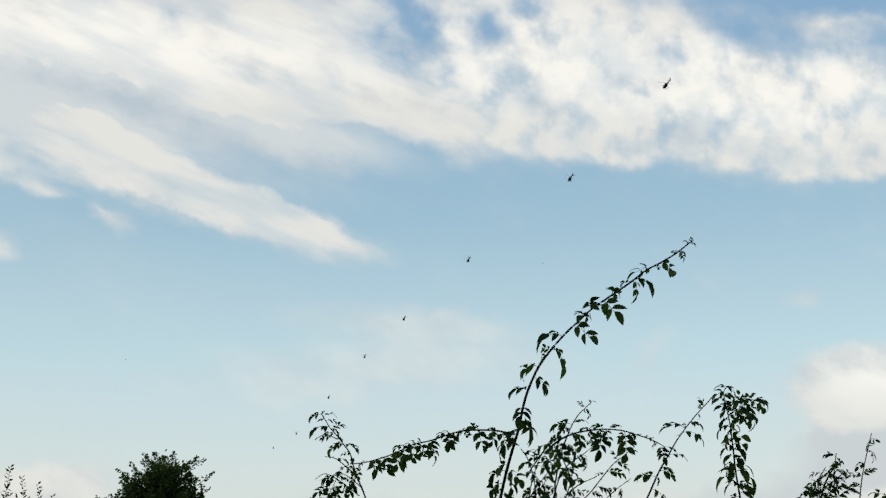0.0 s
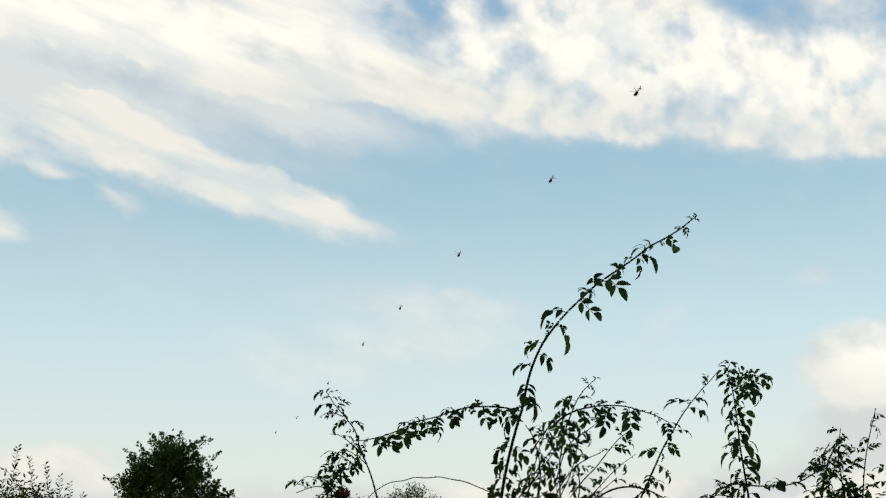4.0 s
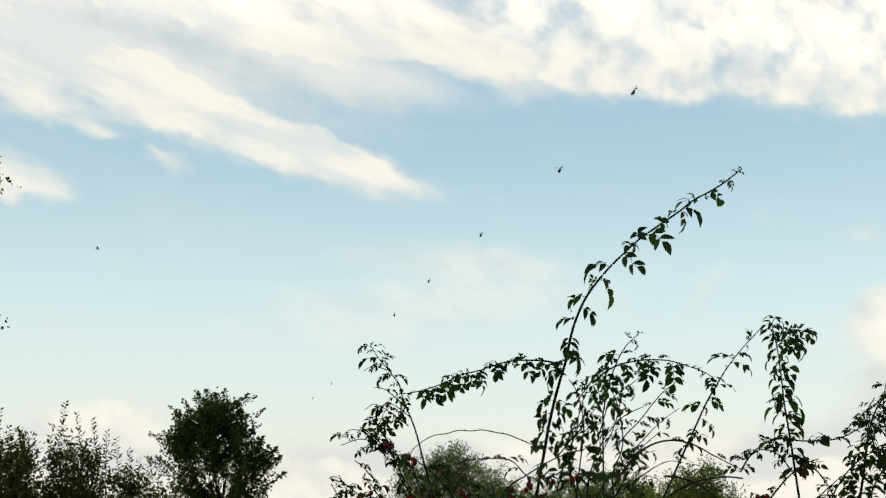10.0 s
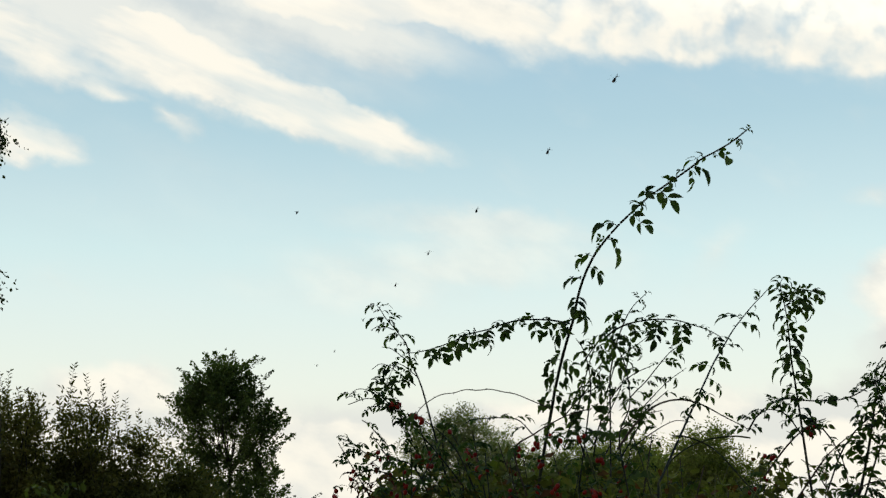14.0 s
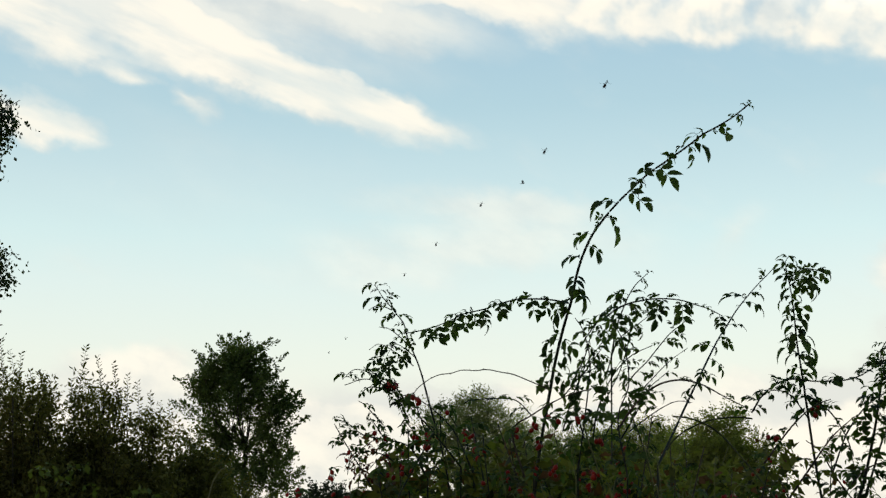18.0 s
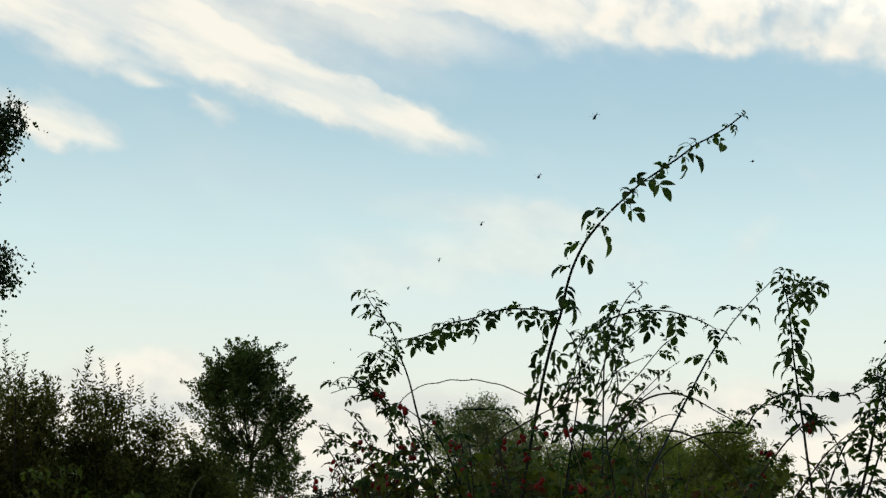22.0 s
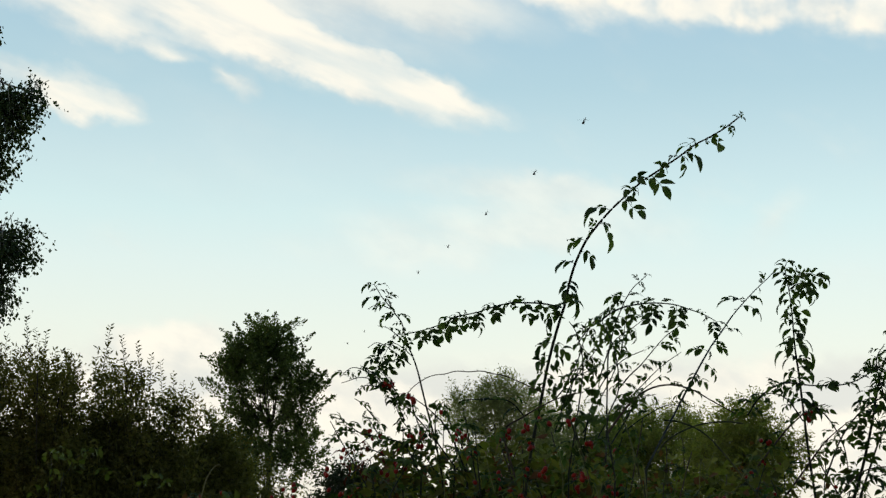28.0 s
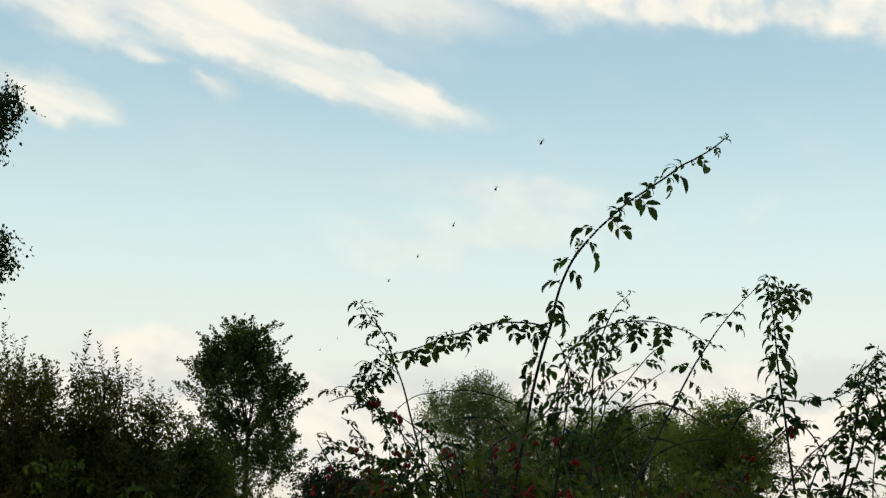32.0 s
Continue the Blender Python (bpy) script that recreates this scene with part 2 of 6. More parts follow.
def cloud_material():
    """Sheets and streaks of cloud on the sky's vault. u runs along the horizon, v up, in twenty-fifths of a radian or so."""
    m, t, out = material("cloud_sheet")
    link = t.links.new
    co = t.nodes.new("ShaderNodeTexCoord")

    def dot(axis):
        n = t.nodes.new("ShaderNodeVectorMath")
        n.operation = "DOT_PRODUCT"
        n.inputs[1].default_value = axis
        link(co.outputs["Object"], n.inputs[0])
        return n.outputs["Value"]

    def op(kind, a, b, c=None):
        n = t.nodes.new("ShaderNodeMath")
        n.operation = kind
        for slot, value in enumerate((a, b, c)):
            if value is None:
                continue
            if isinstance(value, (int, float)):
                n.inputs[slot].default_value = value
            else:
                link(value, n.inputs[slot])
        return n.outputs[0]

    side, up, ahead = dot((0.99903, -0.04327, -0.00765)), dot((-0.00489, -0.2826, 0.95923)), dot((0.04367, 0.95826, 0.28254))
    depth = op("MAXIMUM", ahead, 1.0)
    flat = t.nodes.new("ShaderNodeCombineXYZ")
    link(op("MULTIPLY", op("DIVIDE", side, depth), 25.0), flat.inputs[0])
    link(op("MULTIPLY", op("DIVIDE", up, depth), 25.0), flat.inputs[1])
    uv = flat.outputs[0]

    def noise_at(scale, detail, stretch=1.0, turn=0.0, rough=0.55, offset=0.0):
        mp = t.nodes.new("ShaderNodeMapping")
        mp.vector_type = "TEXTURE"
        mp.inputs["Location"].default_value = (offset, offset * 0.7, 0)
        mp.inputs["Rotation"].default_value = (0, 0, radians(turn))
        mp.inputs["Scale"].default_value = (stretch, 1, 1)
        link(uv, mp.inputs[0])
        n = add(t, "ShaderNodeTexNoise", Scale=scale, Detail=detail, Roughness=rough)
        link(mp.outputs[0], n.inputs["Vector"])
        return n

    # ragged edges: the vault's coordinates are pushed about by two sizes of noise
    warp = noise_at(0.55, 3.0, 1.8, -20)
    shift = t.nodes.new("ShaderNodeVectorMath")
    shift.operation = "MULTIPLY_ADD"
    shift.inputs[1].default_value, shift.inputs[2].default_value = (1.2, 0.7, 0), (-0.6, -0.35, 0)
    link(warp.outputs["Color"], shift.inputs[0])
    moved = t.nodes.new("ShaderNodeVectorMath")
    link(uv, moved.inputs[0])
    link(shift.outputs[0], moved.inputs[1])
    curl = noise_at(2.1, 3.0, 1.3, -20)
    nudge = t.nodes.new("ShaderNodeVectorMath")
    nudge.operation = "MULTIPLY_ADD"
    nudge.inputs[1].default_value = (0.5, 0.42, 0)
    link(curl.outputs["Color"], nudge.inputs[0])
    link(moved.outputs[0], nudge.inputs[2])
    moved = t.nodes.new("ShaderNodeVectorMath")
    link(nudge.outputs[0], moved.inputs[0])
    moved.inputs[1].default_value = (-0.25, -0.21, 0)

    def blob(u, v, a, b, turn, weight):
        """A soft oval patch of cloud about (u, v), a long and b wide."""
        mp = t.nodes.new("ShaderNodeMapping")
        mp.vector_type = "TEXTURE"
        mp.inputs["Location"].default_value = (u, v, 0)
        mp.inputs["Rotation"].default_value = (0, 0, radians(turn))
        mp.inputs["Scale"].default_value = (a, b, 1)
        link(moved.outputs[0], mp.inputs[0])
        g = t.nodes.new("ShaderNodeTexGradient")
        g.gradient_type = "SPHERICAL"
        link(mp.outputs[0], g.inputs[0])
        return op("MULTIPLY", g.outputs[1], weight)

    def heap(patches):
        total = blob(*patches[0])
        for p in patches[1:]:
            total = op("ADD", total, blob(*p))
        return total

    # the upper streak, the two strands below it, the mottled bank, and the small clouds by them
    UPPER = [(-7.3, 3.95, 4.4, 1.05, -5, 1.5), (-4.5, 3.45, 3.6, 0.95, -14, 1.45), (-2.2, 3.05, 3.2, 1.0, -15, 1.4), (-0.2, 2.25, 3.3, 0.75, -13, 1.2),
             (-3.1, 4.2, 3.4, 0.8, 0, 1.1), (-3.7, 2.55, 3.2, 0.55, -18, 0.95), (-6.9, 5.2, 3.6, 1.1, -8, 1.0), (-1.0, 5.6, 9.0, 1.2, -4, 1.0)]
    STRANDS = [(-9.8, 2.5, 2.8, 1.0, -20, 1.3), (-9.6, 3.6, 3.2, 1.0, -10, 1.2), (-7.6, 2.35, 3.0, 0.8, -24, 1.4), (-5.8, 1.5, 2.8, 0.72, -27, 1.4), (-4.1, 0.78, 2.5, 0.46, -24, 1.25), (-2.6, 0.28, 2.1, 0.38, -18, 1.1), (-6.2, 2.1, 2.6, 0.5, -22, 0.7),
               (-3.9, 1.2, 2.6, 0.36, -28, 0.9), (-2.3, 0.55, 2.2, 0.36, -24, 0.85), (-7.5, 1.5, 1.7, 0.5, -15, 0.8), (-6.95, 1.05, 0.7, 0.28, -15, 0.7), (-5.95, 0.6, 0.75, 0.36, -40, 0.8)]
    BANK = [(2.2, 3.1, 4.6, 1.6, -6, 1.5), (5.9, 2.65, 4.6, 1.75, -3, 1.6), (4.2, 1.92, 5.2, 0.7, -2, 1.0), (1.2, 2.1, 2.8, 0.65, -10, 1.0), (7.6, 1.82, 3.4, 0.6, 0, 0.95),
            (2.0, 4.3, 4.4, 0.8, 0, 1.0), (7.2, 4.05, 1.8, 0.42, 0, 0.7), (4.6, 5.8, 9.0, 1.1, 0, 0.9)]
    ASIDE = [(-9.24, 0.56, 2.1, 0.62, -18, 1.1), (-8.34, 0.09, 1.5, 0.42, -15, 0.95)]
    HOLES = [(-0.8, 4.3, 0.65, 0.42, -60, 1.1), (-0.4, 3.8, 0.55, 0.38, -50, 0.9), (0.74, 3.87, 0.6, 0.5, -60, 1.0), (1.55, 4.25, 0.8, 0.4, 0, 0.7), (-1.75, 1.98, 0.9, 0.36, -15, 1.0), (-0.7, 1.8, 1.0, 0.3, -12, 0.8),
             (5.6, 4.0, 1.8, 0.4, -6, 0.85), (7.3, 4.45, 1.6, 0.42, 0, 1.1), (-2.05, 3.0, 0.9, 0.5, -30, 0.4), (-4.8, 4.1, 0.7, 0.5, -60, 0.5), (-6.3, 4.4, 1.0, 0.4, 0, 0.5), (-7.1, 1.62, 1.0, 0.3, -25, 0.6), (-7.1, 3.1, 1.6, 0.3, -22, 0.5)]
    VEILS = [(-8.2, 1.0, 3.6, 1.0, -15, 0.35), (-0.6, -1.25, 3.0, 0.42, -4, 1.2), (0.2, -1.8, 3.2, 0.8, -5, 1.25), (-1.7, -2.1, 3.2, 0.65, -4, 1.1), (-3.2, -2.55, 2.8, 0.5, -3, 0.7), (6.3, -0.85, 0.75, 0.3, 0, 1.3),
             (3.85, -1.8, 0.9, 0.6, 40, 0.95), (-4.84, -0.39, 5, 0.6, -10, 0.25), (-6.34, -1.19, 6.2, 1.7, -8, 0.4), (7.16, 0.36, 0.4, 0.3, 30, 0.3)]
    HAZE = [(-5.6, 2.6, 5.4, 1.3, -19, 1.9), (-2.6, 2.25, 3.2, 0.75, -16, 1.7), (-8.4, 3.0, 4.0, 1.5, -18, 1.7)]
    PILES = [(7.5, -2.3, 1.7, 0.9, 8, 1.9), (8.56, -3.3, 2.7, 1.3, 0, 1.5), (-7.24, -4.14, 1.9, 0.62, 0, 1), (7.16, -4.09, 1.6, 1.1, 0, 0.8), (-8.04, -5.09, 4.2, 1.1, 0, 0.8),
             (-0.34, -4.89, 9.5, 0.85, 0, 0.6), (5.16, -4.89, 5.2, 0.9, 0, 0.8), (0.16, -5.79, 26, 1.3, 0, 1.2)]
    THICK = [(2.4, 3.3, 6.5, 1.2, -4, 1.0), (6.2, 2.9, 3.5, 1.2, -3, 0.9), (-5.6, 3.75, 5.0, 0.9, -10, 0.9), (7.7, -2.1, 1.8, 0.8, 5, 0.8)]
    GREYS = [(-3.24, -4.44, 1.5, 0.4, 0, 1.2), (5.7, -4.35, 1.9, 0.65, 22, 2.0), (-6.34, -4.89, 1.5, 0.4, 0, 0.6), (1.16, -5.19, 2, 0.4, 0, 0.7), (7.2, -3.8, 2.2, 0.75, 8, 1.8), (-1.64, -4.74, 1.4, 0.45, 0, 0.9), (-5.6, 2.7, 3.4, 0.5, -20, 0.5)]
    fine = noise_at(1.05, 6.0, 2.1, -24, 0.55)
    streak = noise_at(1.5, 4.0, 4.2, -22, 0.5, 1.7)
    billow = noise_at(0.95, 4.0, 1.3, -8, 0.5, 5.0)
    fleck = noise_at(1.35, 3.0, 0.85, 12, 0.5, 3.0)

    def soft(value, start, end, top=1.0):
        n = t.nodes.new("ShaderNodeMapRange")
        n.interpolation_type = "SMOOTHSTEP"
        n.inputs["From Min"].default_value, n.inputs["From Max"].default_value, n.inputs["To Max"].default_value = start, end, top
        link(value, n.inputs["Value"])
        return n.outputs[0]

    def outline(patches, grain, rag, start=0.05, end=1.15):
        """Soft ragged outline of a heap of patches."""
        return soft(op("MULTIPLY_ADD", op("SUBTRACT", grain.outputs[0], 0.5), rag, heap(patches)), start, end)

    drawn = op("MULTIPLY", outline(UPPER, fine, 1.0, 0.0, 0.95), op("MULTIPLY_ADD", soft(streak.outputs[0], 0.34, 0.6), 0.28, 0.72))
    strands = op("MULTIPLY", outline(STRANDS + ASIDE, fine, 1.3, 0.05, 1.15), op("MULTIPLY_ADD", soft(streak.outputs[0], 0.36, 0.62), 0.4, 0.58))
    heaped = op("MULTIPLY", outline(BANK, billow, 1.2), op("MULTIPLY_ADD", soft(billow.outputs[0], 0.34, 0.58), 0.3, 0.7))
    # small blue gaps all over the bank
    heaped = op("MULTIPLY", heaped, op("SUBTRACT", 1.0, soft(fleck.outputs[0], 0.44, 0.78, 0.58)))
    high = op("MAXIMUM", op("MAXIMUM", drawn, heaped), strands)
    high = op("MULTIPLY", high, op("SUBTRACT", 1.0, soft(op("MULTIPLY", heap(HOLES), op("MULTIPLY_ADD", fleck.outputs[0], 2.0, 0.0)), 0.05, 1.0, 0.9)))
    veil = soft(op("MULTIPLY", heap(VEILS), op("MULTIPLY_ADD", fine.outputs[0], 1.4, 0.2)), 0.0, 1.3, 0.5)
    veil = op("MAXIMUM", veil, soft(op("MULTIPLY", heap(HAZE), op("MULTIPLY_ADD", streak.outputs[0], 1.3, 0.1)), 0.0, 1.2, 0.7))
    low = op("MULTIPLY", heap(PILES), op("MULTIPLY_ADD", fine.outputs[0], 0.8, 0.6))
    cover = op("MAXIMUM", op("MAXIMUM", high, veil), soft(low, 0.02, 0.75, 0.88))
    cover = op("MULTIPLY", cover, 0.97)

    # lit tops cream, thin and shaded parts grey
    body = noise_at(1.2, 6.0, 1.7, -18, 0.56, 7.0)
    mass = op("ADD", op("ADD", high, op("MULTIPLY", low, 0.6)), op("MULTIPLY", veil, 0.9))
    lit = soft(op("SUBTRACT", op("MULTIPLY_ADD", mass, 0.26, body.outputs[0]), op("MULTIPLY", heap(GREYS), 0.5)), 0.36, 0.78)
    tone = t.nodes.new("ShaderNodeMixRGB")
    tone.inputs[1].default_value = (0.58, 0.615, 0.63, 1)
    link(lit, tone.inputs[0])
    rich = t.nodes.new("ShaderNodeMixRGB")
    rich.inputs[1].default_value, rich.inputs[2].default_value = (0.785, 0.775, 0.73, 1), (0.95, 0.925, 0.855, 1)
    link(op("MINIMUM", op("MULTIPLY", heap(THICK), 1.6), 1.0), rich.inputs[0])
    link(rich.outputs[0], tone.inputs[2])
    glow = add(t, "ShaderNodeEmission", Strength=1.0)
    link(tone.outputs[0], glow.inputs[0])
    clear = t.nodes.new("ShaderNodeBsdfTransparent")
    mix = t.nodes.new("ShaderNodeMixShader")
    link(cover, mix.inputs[0])
    link(clear.outputs[0], mix.inputs[1])
    link(glow.outputs[0], mix.inputs[2])
    link(mix.outputs[0], out.inputs[0])
    m.cycles.emission_sampling = "NONE"
    return m


# ---- building helpers ----
def part(name, data, mat, parent, label="", kind=""):
    """One mesh object under a thing, from a bmesh or a mesh."""
    if isinstance(data, bmesh.types.BMesh):
        me = bpy.data.meshes.new(name)
        data.to_mesh(me)
        data.free()
        data = me
    if mat is not None and not data.materials:
        data.materials.append(mat)
    ob = new(name, data)
    ob.parent = parent
    return tagged(ob, label, kind=kind)


def thing(name, at, label, category, group="", kind=""):
    ob = new(name)
    ob.empty_display_size = 0.1
    ob.matrix_world = Matrix.Translation(at)
    return tagged(ob, label, category, group, kind)


def mesh_of(name, verts, faces, mat=None, smooth=True):
    me = bpy.data.meshes.new(name)
    me.from_pydata([tuple(v) for v in verts], [], faces)
    if smooth:
        me.polygons.foreach_set("use_smooth", [True] * len(me.polygons))
    if mat:
        me.materials.append(mat)
    return me


def spline(points, steps=6):
    """A smooth line through the points."""
    p = [Vector(q) for q in points]
    p = [p[0] * 2 - p[1]] + p + [p[-1] * 2 - p[-2]]
    line = []
    for i in range(1, len(p) - 2):
        a, b, c, d = p[i - 1:i + 3]
        for s in range(steps):
            u = s / steps
            line.append(0.5 * (2 * b + (c - a) * u + (2 * a - 5 * b + 4 * c - d) * u * u + (3 * b - a - 3 * c + d) * u ** 3))
    line.append(p[-2])
    return line


def tube(verts, faces, line, r0, r1, sides=5):
    """Adds a tapered stem along the line."""
    base = len(verts)
    n = len(line)
    for i, q in enumerate(line):
        way = (line[min(i + 1, n - 1)] - line[max(i - 1, 0)]).normalized()
        a = way.orthogonal().normalized()
        b = way.cross(a)
        r = r0 + (r1 - r0) * i / max(n - 1, 1)
        for k in range(sides):
            w = 2 * math.pi * k / sides
            verts.append(q + a * (r * math.cos(w)) + b * (r * math.sin(w)))
    for i in range(n - 1):
        for k in range(sides):
            s, e = base + i * sides, base + (i + 1) * sides
            faces.append((s + k, s + (k + 1) % sides, e + (k + 1) % sides, e + k))
    faces.append(tuple(base + (n - 1) * sides + k for k in range(sides)))


def leaf_cloud(name, at, along, length, width, mat, rng, fold=0.25, plain=False):
    """Many separate leaf blades in one mesh: at and along are arrays, each blade a folded lozenge of four triangles."""
    n = len(at)
    along = along / np.maximum(np.linalg.norm(along, axis=1, keepdims=True), 1e-6)
    rnd = rng.normal(size=(n, 3))
    across = np.cross(along, rnd)
    across /= np.maximum(np.linalg.norm(across, axis=1, keepdims=True), 1e-6)
    face = np.cross(across, along)
    size = rng.uniform(0.65, 1.2, (n, 1)) * length
    wide = size * (width / length) * 0.5
    mid = at + along * size * 0.45
    if plain:
        verts = np.stack([at, mid + across * wide + face * wide * fold, at + along * size - face * size * 0.12, mid - across * wide + face * wide * fold], 1).reshape(-1, 3)
        o = np.arange(n)[:, None] * 4
        tris = np.concatenate([o + [0, 1, 2], o + [0, 2, 3]], 0)
        return leaf_mesh(name, verts, tris, mat)
    verts = np.stack([at, mid + across * wide + face * wide * fold, at + along * size - face * size * 0.12, mid - across * wide + face * wide * fold, mid - face * wide * fold * 0.5], 1).reshape(-1, 3)
    o = np.arange(n)[:, None] * 5
    tris = np.concatenate([o + [0, 1, 4], o + [1, 2, 4], o + [2, 3, 4], o + [3, 0, 4]], 0)
    return leaf_mesh(name, verts, tris, mat)


def leaf_mesh(name, verts, tris, mat):
    me = bpy.data.meshes.new(name)
    me.vertices.add(len(verts))
    me.vertices.foreach_set("co", verts.astype(np.float32).ravel())
    me.loops.add(tris.size)
    me.loops.foreach_set("vertex_index", tris.astype(np.int32).ravel())
    me.polygons.add(len(tris))
    me.polygons.foreach_set("loop_start", np.arange(0, tris.size, 3, dtype=np.int32))
    me.update(calc_edges=True)
    me.materials.append(mat)
    return me


# ---- the setting ----
def build_ground():
    bm = bmesh.new()
    rings = [0.0, 2, 5, 10, 20, 40, 80, 160, 320, 640, 1300, 2600, 4400]
    n, rows = 48, []
    rng = random.Random(3)
    centre = bm.verts.new((0, 0, 0))
    for r in rings[1:]:
        rows.append([bm.verts.new((r * math.cos(2 * math.pi * k / n), r * math.sin(2 * math.pi * k / n), rng.uniform(-0.03, 0.03) if r < 100 else 0)) for k in range(n)])
    for k in range(n):
        bm.faces.new((centre, rows[0][k], rows[0][(k + 1) % n]))
        for a, b in zip(rows, rows[1:]):
            bm.faces.new((a[k], b[k], b[(k + 1) % n], a[(k + 1) % n]))
    me = bpy.data.meshes.new("ground")
    bm.to_mesh(me)
    bm.free()
    me.materials.append(ground_material())
    tagged(new("ground", me), "rough green grassland under evening light", "ground", kind="structure")


def build_clouds():
    """The cloudy part of the sky: a cap of the vault, far beyond everything."""
    bm = bmesh.new()
    axis = Vector((0.04367, 0.95826, 0.28254))
    a = axis.orthogonal().normalized()
    b = axis.cross(a)
    tip, last = bm.verts.new(axis * 4600), None
    for i in range(1, 15):
        w = radians(4.0 * i)
        ring = [bm.verts.new((axis * math.cos(w) + (a * math.cos(2 * math.pi * k / 48) + b * math.sin(2 * math.pi * k / 48)) * math.sin(w)) * 4600) for k in range(48)]
        for k in range(48):
            if last:
                bm.faces.new((last[k], ring[k], ring[(k + 1) % 48], last[(k + 1) % 48]))
            else:
                bm.faces.new((tip, ring[k], ring[(k + 1) % 48]))
        last = ring
    me = bpy.data.meshes.new("backdrop_clouds")
    bm.to_mesh(me)
    bm.free()
    me.polygons.foreach_set("use_smooth", [True] * len(me.polygons))
    me.materials.append(cloud_material())
    return tagged(new("backdrop_clouds", me), "cream and grey evening clouds in drawn-out streaks", "clouds", kind="structure")


build_ground()
clouds = build_clouds()


# ---- trees ----
def grow_tree(name, at, label, category, trunk_top, trunk_r, lobes, leaf_len, leaf_wide, leaves, leaf_mat, bark, seed, droop=0.2, limbs=14, group="", spread=0.55, twig=0.5, rep=34, shoots=0, open_below=0.0):
    """A tree: tapered trunk, limbs that reach into the lobes of the crown, twigs, and a crown of separate leaves with gaps.
    lobes: x, y, z about the foot, and the half widths across and up."""
    rng = np.random.default_rng(seed)
    tree = thing(name, at, label, category, group)
    v, f = [], []
    lean = rng.normal(size=2) * 0.02 * trunk_top
    trunk = spline([(0, 0, 0), (lean[0] * 0.5, lean[1] * 0.5, trunk_top * 0.4), (lean[0], lean[1], trunk_top * 0.8), (lean[0] * 1.2, lean[1], trunk_top)])
    tube(v, f, trunk, trunk_r, trunk_r * 0.25, 8)
    part("trunk", mesh_of("trunk", v, f), bark, tree)
    vol = np.array([l[3] * l[3] * l[4] for l in lobes]) ** 0.75
    pick = rng.choice(len(lobes), limbs, p=vol / vol.sum())
    ends = []
    for i in range(limbs):
        cx, cy, cz, rw, rh = lobes[pick[i] if i >= len(lobes) else i]
        w = rng.normal(size=3)
        w /= np.linalg.norm(w)
        end = np.array([cx, cy, cz]) + w * np.array([rw, rw, rh]) * rng.uniform(0.2, 0.75)
        start_at = max(0.15, min(0.92, (end[2] - rw * rng.uniform(0.6, 1.5)) / trunk_top))
        s = np.array(trunk[int(start_at * (len(trunk) - 1))])
        bend = (s + end) / 2 + np.array([0, 0, -0.15 * np.linalg.norm(end - s)]) + rng.normal(size=3) * 0.06 * np.linalg.norm(end - s)
        v, f = [], []
        line = spline([s, bend, end], 5)
        tube(v, f, line, trunk_r * 0.42 * (1 - 0.6 * start_at), trunk_r * 0.06, 6)
        for _ in range(7):
            k = rng.integers(3, len(line))
            q = np.array(line[k])
            w = rng.normal(size=3) + (q - s) / max(np.linalg.norm(q - s), 0.01) * 1.2 + [0, 0, 0.4]
            w /= np.linalg.norm(w)
            e = q + w * rw * rng.uniform(0.3, 0.8)
            tube(v, f, spline([q, (q + e) / 2 + rng.normal(size=3) * 0.05 * rw, e], 3), trunk_r * 0.08, trunk_r * 0.02, 4)
            ends.append(e)
        part("limb", mesh_of("limb", v, f), bark, tree)
    # sprays of leaves about centres spread through the lobes, thinner inside
    sprays = max(20, leaves // rep)
    vol = np.array([l[3] * l[3] * l[4] for l in lobes]) ** 0.7
    pick = rng.choice(len(lobes), sprays, p=vol / vol.sum())
    lob = np.array(lobes)[pick]
    w = rng.normal(size=(sprays, 3))
    w /= np.linalg.norm(w, axis=1, keepdims=True)
    r = rng.uniform(0.1, 1.0, (sprays, 1)) ** 0.45 * rng.uniform(0.7, 1.2, (sprays, 1))
    centre = lob[:, :3] + w * r * lob[:, [3, 3, 4]]
    # sparser sprays low in the crown, where the limbs show
    kept = rng.random(sprays) < np.where(centre[:, 2] < open_below, 0.58, 1.0)
    centre, w, r = centre[kept], w[kept], r[kept]
    sprays = len(centre)
    way = w * [1, 1, 0.5] + rng.normal(size=(sprays, 3)) * 0.45 + [0, 0, 0.9 - 2.6 * droop]
    way /= np.linalg.norm(way, axis=1, keepdims=True)
    step = rng.uniform(-0.6, 1.0, (sprays, rep, 1))
    at_l = centre[:, None] + way[:, None] * step * twig + rng.normal(size=(sprays, rep, 3)) * twig * spread * 0.35
    along = way[:, None] * 0.8 + rng.normal(size=(sprays, rep, 3)) * 0.8 + np.array([0, 0, -droop * 1.5])
    part("crown", leaf_cloud("crown", at_l.reshape(-1, 3), along.reshape(-1, 3), leaf_len, leaf_wide, leaf_mat, rng, plain=True), leaf_mat, tree, "", "stuff")
    # the fine twigs that carry the sprays
    v, f = [], []
    # leafy leading shoots that stand out of the crown
    outer = np.argsort(-(r[:, 0] + w[:, 2] * 0.5 + np.abs(w[:, 0]) * 0.25))[:max(shoots, 1)]
    pts, ways = [], []
